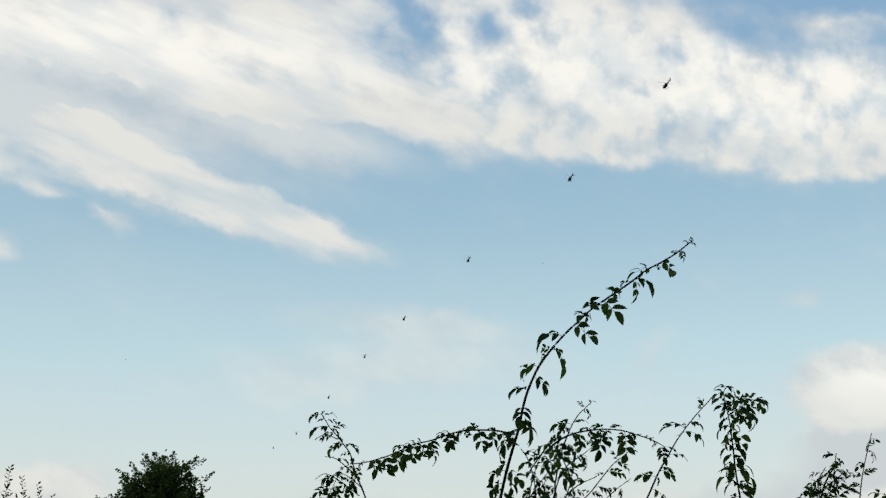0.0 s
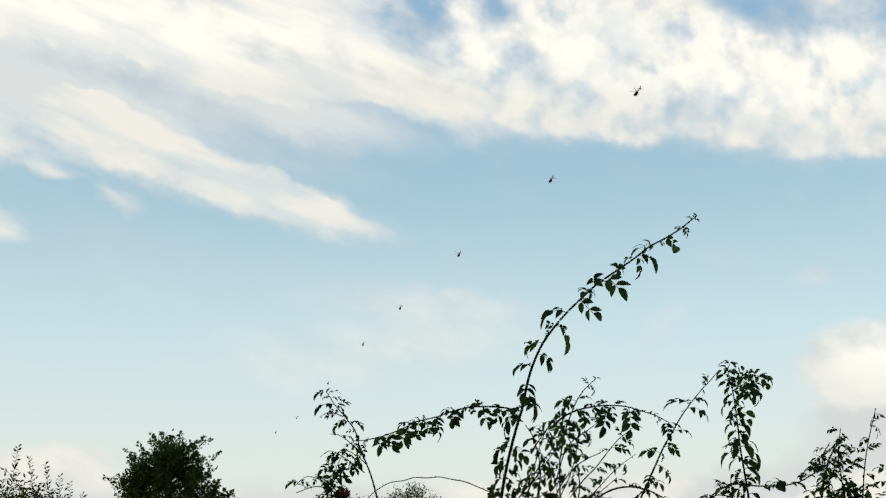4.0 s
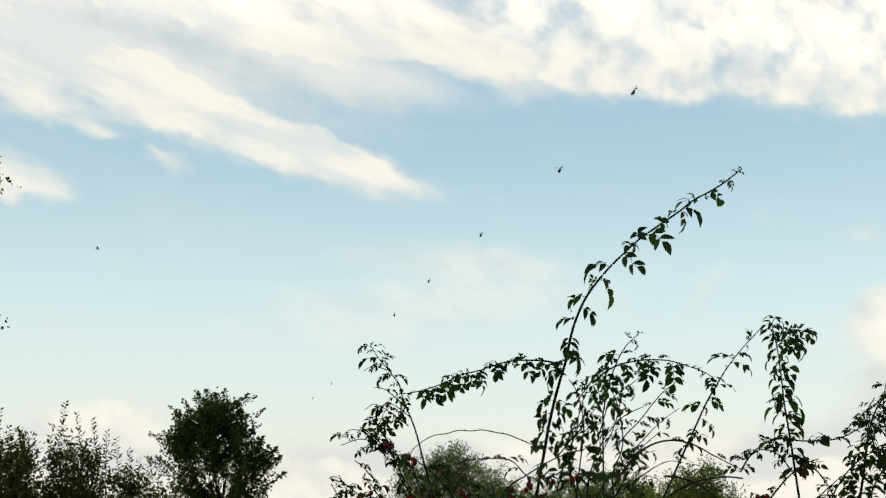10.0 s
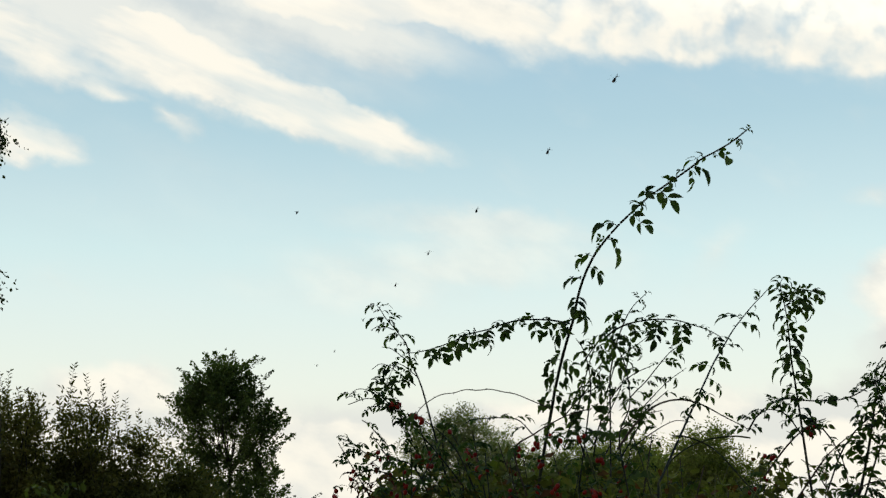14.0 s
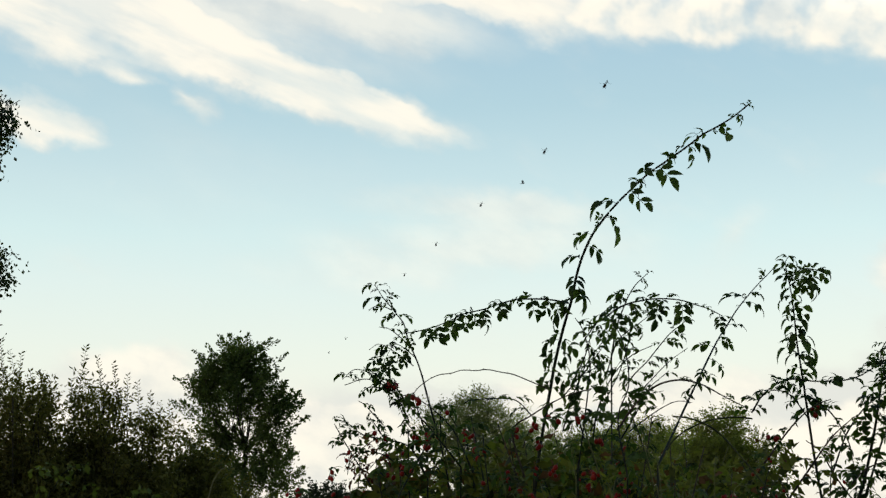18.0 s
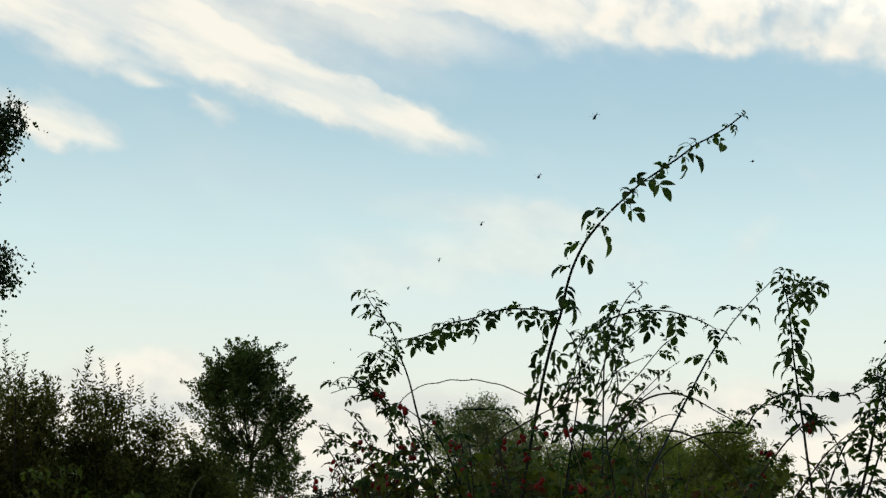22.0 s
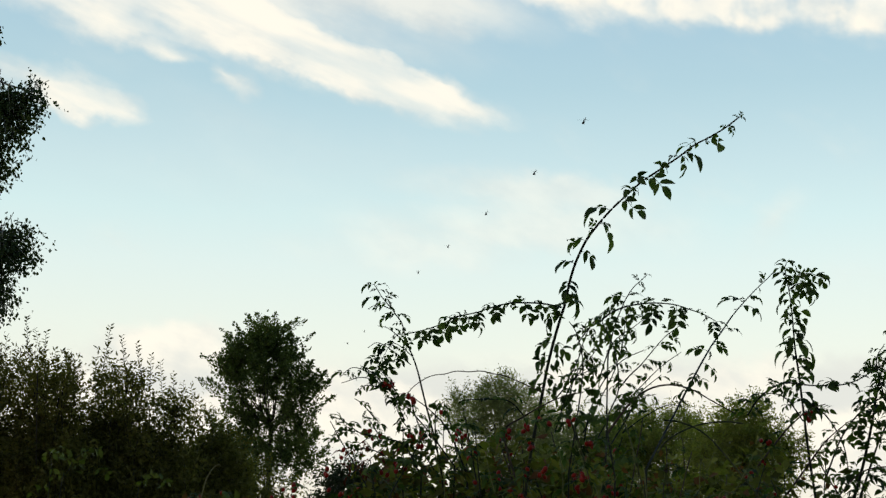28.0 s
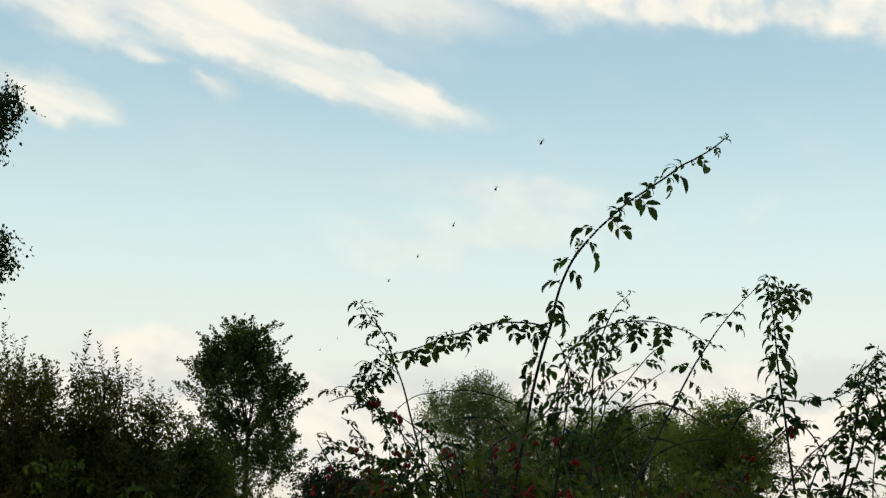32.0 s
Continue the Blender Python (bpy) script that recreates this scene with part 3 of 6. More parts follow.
    for i in outer[:shoots]:
        u = w[i] * [1.1, 0.4, 0.25] + [0, 0, 0.6] + rng.normal(size=3) * 0.1
        c, e = centre[i], centre[i] + u * twig * rng.uniform(0.9, 1.9)
        tube(v, f, [Vector(c), Vector((c + e) / 2 + rng.normal(size=3) * 0.02), Vector(e)], 0.009, 0.002, 3)
        k = rng.uniform(0, 1, (62, 1)) ** 0.85
        pts.append(c + (e - c) * k + rng.normal(size=(62, 3)) * leaf_len * 0.95 * (1.2 - k))
        ways.append(u * 0.9 + rng.normal(size=(62, 3)) * 0.6)
    if shoots:
        part("shoot_leaves", leaf_cloud("shoot_leaves", np.concatenate(pts), np.concatenate(ways), leaf_len, leaf_wide, leaf_mat, rng, plain=True), leaf_mat, tree, "", "stuff")
    for i in range(0, sprays, 2):
        c, u = Vector(centre[i]), Vector(way[i])
        tube(v, f, [c - u * twig * 0.9, c + u * twig], trunk_r * 0.03 + 0.002, 0.0015 + trunk_r * 0.008, 3)
    part("brushwood", mesh_of("brushwood", v, f), bark, tree, "", "stuff")
    return tree


def grow_shrub(name, at, label, lobes, sprays, leaf_len, leaf_mat, seed, group="", spires=6, tips=()):
    """A sallow: stems fanning up from the foot, leafy sprays that fill the lobes, and a few leafy shoots above them."""
    rng = np.random.default_rng(seed)
    shrub = thing(name, at, label, "shrub", group)
    lobes = np.array(lobes)
    vol = lobes[:, 3] ** 2 * lobes[:, 4] * np.where(lobes[:, 2] < 1.9, 0.9, np.where(lobes[:, 2] < 2.3, 2.4, 0.62))
    lob = lobes[rng.choice(len(lobes), sprays, p=vol ** 0.8 / (vol ** 0.8).sum())]
    w = rng.normal(size=(sprays, 3))
    w /= np.linalg.norm(w, axis=1, keepdims=True)
    centre = lob[:, :3] + w * rng.uniform(0.15, 1.0, (sprays, 1)) ** 0.5 * rng.uniform(0.75, 1.15, (sprays, 1)) * lob[:, [3, 3, 4]]
    # thinner towards the top
    thin = np.clip(0.28 + (lobes[:, 2] + lobes[:, 4]).max() - centre[:, 2], 0.28, 1.0)
    kept = rng.random(sprays) < thin
    centre, w = centre[kept], w[kept]
    sprays = len(centre)
    way = w * [0.7, 0.5, 0.4] + rng.normal(size=(sprays, 3)) * 0.5 + [0, 0, 0.5]
    way /= np.linalg.norm(way, axis=1, keepdims=True)
    rep = 26
    at_l = centre[:, None] + way[:, None] * rng.uniform(-0.16, 0.2, (sprays, rep, 1)) + rng.normal(size=(sprays, rep, 3)) * 0.028
    along = way[:, None] * 0.4 + rng.normal(size=(sprays, rep, 3)) * 0.8
    pts, ways = [at_l.reshape(-1, 3)], [along.reshape(-1, 3)]
    v, f = [], []
    for i in range(0, sprays, 9):
        c, u = Vector(centre[i]), Vector(way[i])
        foot = Vector((rng.normal() * 0.15, rng.normal() * 0.15, 0))
        tube(v, f, spline([foot, foot.lerp(c, 0.6) + Vector((rng.normal() * 0.06, rng.normal() * 0.06, 0)), c - u * 0.1, c + u * 0.14], 4), 0.012, 0.0015, 4)
    for i in range(1, sprays, 3):
        c, u = Vector(centre[i]), Vector(way[i])
        tube(v, f, [c - u * 0.2, c, c + u * 0.15], 0.0028, 0.001, 3)
    crown = centre[np.argsort(centre[:, 2])[-sprays // 4:]]
    for q in crown[rng.choice(len(crown), spires)]:
        rise = 0.10 + 0.16 * rng.random()
        tip = Vector(q) + Vector((rng.normal() * 0.06, rng.normal() * 0.06, rise))
        line = spline([Vector(q) - Vector((0, 0, 0.2)), Vector(q).lerp(tip, 0.5) + Vector((rng.normal() * 0.02, 0, 0)), tip], 5)
        tube(v, f, line, 0.004, 0.0012, 4)
        n = int(12 + rise * 40)
        k = rng.uniform(0.2, 1.0, n) * (len(line) - 1.01)
        base = np.array([line[int(a)].lerp(line[int(a) + 1], a % 1) for a in k])
        pts.append(base + rng.normal(size=(n, 3)) * 0.006)
        ways.append(rng.normal(size=(n, 3)) * [0.7, 0.7, 0.25] + [0, 0, 0.7])
    for tip in tips:
        tip = Vector(tip)
        lean = rng.normal() * 0.04 - 0.02
        line = spline([tip + Vector((-lean * 2.5, 0.1, -0.75)), tip + Vector((-lean, 0.03, -0.36)), tip], 8)
        tube(v, f, line, 0.005, 0.0012, 4)
        n = 26
        k = np.linspace(0.4, 0.99, n) * (len(line) - 1.01)
        pts.append(np.array([line[int(a)].lerp(line[int(a) + 1], a % 1) for a in k]))
        side = np.where(np.arange(n) % 2, 1.0, -1.0)
        ways.append(np.stack([side * rng.uniform(0.4, 1.0, n), rng.normal(size=n) * 0.5, rng.uniform(0.1, 0.9, n)], 1))
    part("brushwood", mesh_of("brushwood", v, f), DARK_BARK, shrub, "", "stuff")
    part("foliage", leaf_cloud("foliage", np.concatenate(pts), np.concatenate(ways), leaf_len, leaf_len * 0.40, leaf_mat, rng, plain=True), leaf_mat, shrub, "", "stuff")
    return shrub


POPLAR = [(-0.75, -0.30, 4.85, 0.50, 0.35), (0.95, 0.00, 4.80, 0.55, 0.40), (1.30, 0.10, 3.70, 0.50, 0.45), (1.15, 0.00, 5.60, 0.42, 0.40), (-0.16, -0.47, 7.46, 0.35, 0.36), (-0.50, -0.45, 6.96, 0.50, 0.46), (0.33, 0.11, 6.91, 0.32, 0.38), (-1.29, -0.55, 6.45, 0.44, 0.38), (-1.50, -0.64, 6.78, 0.14, 0.18), (-0.18, -0.30, 6.21, 1.08, 0.64), (0.87, -0.10, 6.07, 0.47, 0.49), (-1.01, -0.39, 5.57, 0.73, 0.53), (0.82, -0.04, 5.38, 0.53, 0.53), (-0.05, -0.12, 4.68, 0.77, 0.32), (1.18, 0.10, 4.30, 0.44, 0.49), (-1.27, -0.34, 4.26, 0.47, 0.43), (-0.73, -0.18, 3.42, 1.05, 0.64), (0.57, 0.07, 3.19, 0.96, 0.69), (0.10, -0.05, 3.86, 0.96, 0.53)]
grow_tree("poplar_tree", (-6.789, 46.542, 0.000), "young poplar with dark green pointed crown and thin limbs", "tree", 4.9, 0.12, POPLAR[4:9] * 2 + POPLAR, 0.102, 0.064, 25000, POPLAR_LEAF, DARK_BARK, 11, -0.1, 36, spread=0.42, twig=0.48, rep=36, shoots=240, open_below=4.4)

FAR_A = [(0.08, -0.24, 7.08, 1.19, 0.84), (-1.14, -0.17, 6.26, 1.44, 1.04), (1.20, -0.17, 5.86, 1.64, 1.49), (0.35, -0.05, 4.19, 2.5, 1.98)]
grow_tree("willow_tree", (0.939, 62.042, 0.000), "distant olive-green willow with feathery crown", "tree", 6.2, 0.2, FAR_A, 0.13, 0.055, 40000, WILLOW_LEAF, BARK, 21, 0.15, 14, "far willows", twig=0.5, open_below=5.4)
FAR_B = [(0.04, -0.14, 5.83, 2.38, 1.19), (-2.02, 0.14, 5.13, 2.11, 1.45), (0.27, -0.07, 3.91, 3.43, 1.98)]
grow_tree("willow_tree", (8.709, 65.483, 0.000), "distant green willow with dense rounded crown", "tree", 5.0, 0.2, FAR_B, 0.15, 0.06, 40000, GREEN_LEAF, BARK, 22, 0.15, 12, "far willows", twig=0.5)
FAR_C = [(-0.22, -0.14, 6.02, 1.15, 0.82), (-0.05, -0.2, 5.2, 1.4, 0.8), (1.35, -0.27, 4.72, 0.95, 0.75), (-1.53, 0.16, 4.75, 1.4, 1.0), (-0.42, 0.05, 3.60, 2.2, 1.6)]
grow_tree("willow_tree", (11.327, 58.987, 0.000), "distant green willow with dense rounded crown", "tree", 5.4, 0.2, FAR_C, 0.15, 0.06, 36000, GREEN_LEAF, BARK, 23, 0.15, 16, "far willows", twig=0.5)
FAR_D = [(0.14, -0.11, 5.28, 2.99, 1.63), (-0.53, 0.01, 3.41, 3.54, 1.90)]
grow_tree("willow_tree", (4.757, 67.888, 0.000), "distant olive-green willow with feathery crown", "tree", 4.6, 0.2, FAR_D, 0.15, 0.06, 34000, WILLOW_LEAF, BARK, 24, 0.15, 12, "far willows", twig=0.5)
DARK = [(-0.97, -0.09, 2.10, 0.54, 0.42), (0.61, 0.04, 2.46, 0.70, 0.48), (-0.41, -0.05, 2.64, 0.83, 0.48), (-0.17, -0.02, 2.38, 0.93, 0.58), (0.70, 0.05, 2.08, 0.96, 0.64), (-0.70, -0.06, 1.83, 0.64, 0.48)]
grow_tree("hawthorn_tree", (-3.133, 39.918, 0.000), "dark low hawthorn behind the rose hedge", "tree", 2.0, 0.12, DARK, 0.08, 0.06, 16000, DARK_LEAF, BARK, 25, 0.1, 10, twig=0.25)
DARK_FAR = [(-0.56, 0.16, 2.34, 2.24, 0.96), (1.66, -0.50, 2.66, 2.24, 1.09)]
grow_tree("hawthorn_tree", (22.280, 76.909, 0.000), "distant dark hawthorn on the field edge", "tree", 2.6, 0.15, DARK_FAR, 0.12, 0.08, 5000, DARK_LEAF, BARK, 26, 0.1, 8, twig=0.4)
BIRCH = [(0.72, -0.40, 6.10, 0.35, 0.34), (1.13, -0.34, 6.38, 0.16, 0.12), (0.91, -0.38, 6.27, 0.20, 0.18), (0.62, -0.31, 5.64, 0.27, 0.29), (0.74, -0.04, 4.66, 0.31, 0.23), (0.65, 0.00, 4.20, 0.29, 0.27), (1.02, 0.02, 4.81, 0.15, 0.08), (0.90, 0.02, 4.60, 0.18, 0.16),
         (0.43, -0.83, 7.10, 0.29, 0.31), (-0.38, -0.96, 6.47, 0.75, 1.02), (-0.44, -0.49, 4.57, 0.75, 0.88), (-0.12, -1.33, 7.78, 0.75, 0.82), (-0.54, 0.14, 3.44, 1.02, 0.75)]
grow_tree("birch_tree", (-6.181, 15.847, 0.000), "silver birch with small dark leaves on hanging twigs", "tree", 8.6, 0.11, BIRCH[:8] + BIRCH, 0.05, 0.036, 40000, BIRCH_LEAF, BIRCH_BARK, 31, 0.75, 26, twig=0.24, rep=22)

FRONT_SALLOWS = (
    ((-4.922, 14.397, 0.000), [(0.00, 0.00, 1.63, 0.55, 0.26), (-0.06, -0.06, 2.72, 0.52, 0.49), (0.08, -0.05, 3.12, 0.30, 0.24), (-0.02, -0.01, 2.05, 0.61, 0.49)]),
    ((-4.185, 14.216, 0.000), [(0.00, 0.00, 1.63, 0.53, 0.25), (-0.05, -0.06, 2.72, 0.40, 0.41), (-0.16, -0.12, 3.08, 0.22, 0.22), (0.11, 0.07, 2.98, 0.17, 0.15), (-0.02, -0.01, 2.05, 0.50, 0.47)]),
    ((-3.606, 14.585, 0.000), [(0.00, 0.00, 1.64, 0.54, 0.25), (-0.05, -0.05, 2.72, 0.36, 0.41), (-0.11, -0.10, 3.07, 0.18, 0.22), (0.11, -0.04, 3.02, 0.17, 0.18), (-0.02, -0.01, 2.07, 0.48, 0.48)]))
BACK_SALLOWS = (
    ((-3.164, 14.793, 0.000), [(0.00, 0.00, 1.65, 0.54, 0.25), (-0.06, -0.05, 2.60, 0.30, 0.33), (-0.12, -0.08, 2.89, 0.17, 0.17), (0.10, -0.02, 2.78, 0.16, 0.13), (-0.04, -0.01, 2.02, 0.42, 0.48)]),
    ((-2.837, 15.371, 0.000), [(0.00, 0.00, 1.65, 0.56, 0.26), (-0.08, -0.04, 2.46, 0.27, 0.27), (-0.15, -0.07, 2.71, 0.15, 0.14), (0.10, 0.00, 2.44, 0.25, 0.30), (0.22, 0.00, 2.15, 0.28, 0.35), (0.05, 0.00, 1.98, 0.44, 0.44)]),
    ((-4.035, 14.884, 0.000), [(0.00, 0.00, 1.64, 0.55, 0.26), (-0.02, 0.26, 2.63, 0.34, 0.37), (-0.02, 0.19, 2.01, 0.49, 0.49)]),
    ((-5.676, 14.434, 0.000), [(0.00, 0.00, 1.62, 0.56, 0.26), (-0.06, -0.07, 2.72, 0.56, 0.53), (0.03, 0.01, 1.98, 0.62, 0.50)]),
    ((-2.446, 16.352, 0.000), [(0.00, 0.00, 1.66, 0.59, 0.28), (-0.04, -0.01, 1.98, 0.46, 0.26)]))
# leading shoots of each shrub: tips about its foot
SALLOW_TIPS = (((0.34, -0.05, 3.64), (0.16, -0.05, 3.45), (0.01, -0.05, 3.30)),
               ((-0.24, -0.05, 3.50), (-0.12, -0.05, 3.47), (-0.02, -0.05, 3.29), (0.10, -0.05, 3.21)),
               ((-0.14, -0.05, 3.59), (-0.02, -0.05, 3.48), (0.14, -0.05, 3.41), (-0.28, -0.05, 3.25)),
               ((-0.19, -0.05, 3.32), (-0.09, -0.05, 3.24), (0.05, -0.05, 3.13)),
               ((-0.20, -0.05, 3.07), (-0.28, -0.05, 3.09)), (), (), ())
for i, (at, lobes) in enumerate(FRONT_SALLOWS + BACK_SALLOWS):
    grow_shrub("sallow_shrub", at, "dense sallow shrub with narrow dark leaves and upright shoots", lobes, (1400, 1400, 1250, 880, 840, 640, 1300, 320)[i], 0.054, SALLOW_LEAF, 101 + i, "sallow hedge", 10 if i < 7 else 0, SALLOW_TIPS[i])


# ---- dog roses ----
def leaflet(verts, faces, q, way, length, wide, up):
    """A pointed oval blade with a folded midrib, arching down to its tip."""
    side = way.cross(up).normalized()
    top = side.cross(way).normalized()
    base = len(verts)
    rows = ((0.0, 0.0, 0.0), (0.20, 0.40, 0.07), (0.46, 0.5, 0.05), (0.74, 0.32, -0.07), (0.98, 0.0, -0.22))
    for a, w, h in rows:
        c = q + way * (a * length) + top * (h * length)
        if w:
            verts.extend((c + side * (w * wide) + top * 0.12 * wide, c, c - side * (w * wide) + top * 0.12 * wide))
        else:
            verts.append(c)
    b = base
    faces.extend(((b, b + 1, b + 2), (b, b + 2, b + 3)))
    for k in (1, 4):
        faces.extend(((b + k, b + k + 3, b + k + 4, b + k + 1), (b + k + 1, b + k + 4, b + k + 5, b + k + 2)))
    faces.extend(((b + 7, b + 10, b + 8), (b + 8, b + 10, b + 9)))


def rose_leaf_mesh(seed, pairs, droop, limp, reach=1.0, blade=1.0):
    """A rose leaf: a thin stalk arching outwards along x, leaflets in pairs and one at the end."""
    rng = random.Random(seed)
    v, f = [], []
    n = 8
    line = [Vector((0.046 * reach * k / n, rng.uniform(-0.001, 0.001), 0.009 * math.sin(2.4 * k / n) - droop * 0.06 * (k / n) ** 2)) for k in range(n + 1)]
    tube(v, f, line, 0.0008, 0.0005, 3)
    for p in range(pairs):
        k = n * (0.30 + 0.52 * p / max(pairs - 1, 1)) - 0.01
        q = line[int(k)].lerp(line[int(k) + 1], k % 1)
        size = (0.027 + 0.005 * p / pairs) * blade
        for s in (-1, 1):
            way = Vector((0.5 + rng.uniform(-0.3, 0.35), s * (0.85 + rng.uniform(-0.3, 0.15)), -limp * rng.uniform(0.2, 1.6) + rng.uniform(-0.15, 0.15))).normalized()
            leaflet(v, f, q, way, size * rng.uniform(0.85, 1.15), 0.0132 * blade * rng.uniform(0.85, 1.2), Vector((rng.uniform(-0.3, 0.3), 0.2 * s, 1)))
    way = (line[-1] - line[-2]).normalized() + Vector((0, rng.uniform(-0.2, 0.2), -limp * 0.8))
    leaflet(v, f, line[-1], way.normalized(), 0.034 * blade, 0.0165 * blade, Vector((0, rng.uniform(-0.4, 0.4), 1)))
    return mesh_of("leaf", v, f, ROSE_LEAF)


ROSE_LEAVES = [rose_leaf_mesh(40 + i, 2 if i % 2 == 0 else 3, 0.05 + 0.04 * i, 0.02 + 0.09 * (i % 6)) for i in range(10)]
STIFF_LEAVES = [rose_leaf_mesh(60 + i, 2 if i % 2 == 0 else 3, 0.04 + 0.05 * i, 0.03 * i) for i in range(5)]
BROAD_LEAVES = [rose_leaf_mesh(70 + i, 1 + (i == 3), 0.04 + 0.05 * i, 0.05 * i, 0.5, 1.15) for i in range(4)]
COMPACT_LEAVES = [rose_leaf_mesh(80 + i, 2, 0.08 + 0.08 * i, 0.1 + 0.09 * i, 0.68, 0.98) for i in range(5)]


def hip_meshes():
    bm = bmesh.new()
    bmesh.ops.create_uvsphere(bm, u_segments=9, v_segments=7, radius=0.0075)
    for q in bm.verts:
        q.co.z *= 1.22
        q.co.z += 0.001 * math.copysign(q.co.z * q.co.z * 1e4, q.co.z) * 0.2
    body = bpy.data.meshes.new("hip")
    bm.to_mesh(body)
    bm.free()
    body.polygons.foreach_set("use_smooth", [True] * len(body.polygons))
    body.materials.append(HIP)
    body.materials.append(HIP_TIP)
    v, f = [], []
    tube(v, f, [Vector((0, 0, 0.009)), Vector((0, 0, 0.013)), Vector((0.003, 0, 0.016))], 0.002, 0.0008, 5)
    tube(v, f, [Vector((0, 0, -0.009)), Vector((0.002, 0.001, -0.022))], 0.0008, 0.0008, 4)
    tip = mesh_of("calyx", v, f, HIP_TIP)
    return body, tip


HIP_MESH, SEPAL_MESH = hip_meshes()


class Rose:
    def __init__(self, at, label, seed):
        self.at, self.rng = Vector(at), random.Random(seed)
        self.thing = thing("dog_rose", at, label, "shrub", "dog roses of the hedge")

    def leaf(self, cane, q, turn, size=1.0, tilt=0.0, roll=0.0):
        """A leaf at q, pointing by turn (0: to +x, 90: away) and raised by tilt."""
        ob = part("leaf", self.rng.choice(ROSE_LEAVES), None, cane)
        ob.matrix_basis = Matrix.Translation(Vector(q) - self.at) @ Euler((radians(roll), radians(-tilt), radians(turn)), "XYZ").to_matrix().to_4x4() @ Matrix.Diagonal((size, size, size, 1))
        return ob

    def cane(self, points, r0=0.0045, r1=0.0015, leaves=(0.0, 1.0), gap=0.055, size=1.0, mat=None, prickles=True, both=0.25, foot=False, tilt=(-20, 35)):
        """A cane through the points, with leaves set alternately along the given stretch of it."""
        rng = self.rng
        line = [q - self.at for q in spline([Vector(p) for p in points], 7)]
        if foot:
            line = spline([(line[0].x * 0.4, line[0].y * 0.5, 0.0), (line[0].x * 0.8, line[0].y * 0.8, line[0].z * 0.55), line[0]], 6)[:-1] + line
        v, f = [], []
        tube(v, f, line, r0 * 0.85, r1 * 0.95, 6)
        total = 0.0
        lens = [0.0]
        for a, b in zip(line, line[1:]):
            total += (b - a).length
            lens.append(total)

        def at_length(s):
            for k in range(len(line) - 1):
                if lens[k + 1] >= s:
                    return line[k].lerp(line[k + 1], (s - lens[k]) / max(lens[k + 1] - lens[k], 1e-6)), (line[k + 1] - line[k]).normalized()
            return line[-1], (line[-1] - line[-2]).normalized()

        if prickles:
            s = 0.03
            while s < total:
                q, way = at_length(s)
                out = (way.orthogonal() if rng.random() < 0.5 else -way.orthogonal()).normalized()
                tube(v, f, [q, q + out * 0.006 - way * 0.002], 0.0014, 0.0002, 3)
                s += rng.uniform(0.03, 0.06)
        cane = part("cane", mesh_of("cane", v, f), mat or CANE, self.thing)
        if leaves:
            s, phase = leaves[0] * total, rng.uniform(0, 360)
            while s < leaves[1] * total:
                q, way = at_length(s)
                fade = size * (0.55 + 0.45 * min(1.0, (total - s) / 0.22)) * rng.uniform(0.8, 1.15)
                for turn in ((0, 180) if rng.random() < both else (0,)):
                    self.leaf(cane, q + self.at, phase + turn + rng.uniform(-30, 30), fade, rng.uniform(*tilt), rng.uniform(-55, 55))
                phase += 137.5
                s += gap * rng.uniform(0.7, 1.3)
        return cane, at_length, total

    def dress(self, twig, leaves, kind=None, scale=1.14):
        """Leaves set by hand along a cane: metres back from its tip, the angle at which the leaf leaves it (0: to +x, 90: up), size, and lean away (+) from the path."""
        cane, at_length, total = twig
        for back, angle, size, lean in leaves:
            q, _ = at_length(total - back)
            a, d = radians(angle + self.rng.uniform(-6, 6)), radians(lean + self.rng.uniform(-10, 10))
            out = Vector((math.cos(a) * math.cos(d), math.sin(d), math.sin(a) * math.cos(d)))
            up = Vector((0, 0, 1)) if abs(out.z) < 0.75 else Vector((0, -1, 0.4))
            side = up.cross(out).normalized()
            turn = Matrix((out, side, out.cross(side))).transposed().to_4x4() @ Matrix.Rotation(radians(self.rng.choice((-1, 1)) * self.rng.uniform(5, 50) if kind else self.rng.uniform(-45, 45)), 4, "X")
            ob = part("leaf", self.rng.choice(kind or ROSE_LEAVES), None, cane)
            k = size * scale * (1.2 if lean < -60 else 1.0)
            ob.matrix_basis = Matrix.Translation(q) @ turn @ Matrix.Diagonal((k, k, k, 1))
    
    def hip(self, cane, q, size=1.0):
        ob = part("hip", HIP_MESH, None, cane, "ripe red rose hip")
        rng = self.rng
        ob.matrix_basis = Matrix.Translation(Vector(q) - self.at) @ Euler((rng.uniform(-0.8, 0.8), rng.uniform(-0.8, 0.8), 0)).to_matrix().to_4x4() @ Matrix.Diagonal((size, size, size, 1))
        tip = new("calyx", SEPAL_MESH)
        tip.parent = cane
        tip.matrix_basis = ob.matrix_basis.copy()


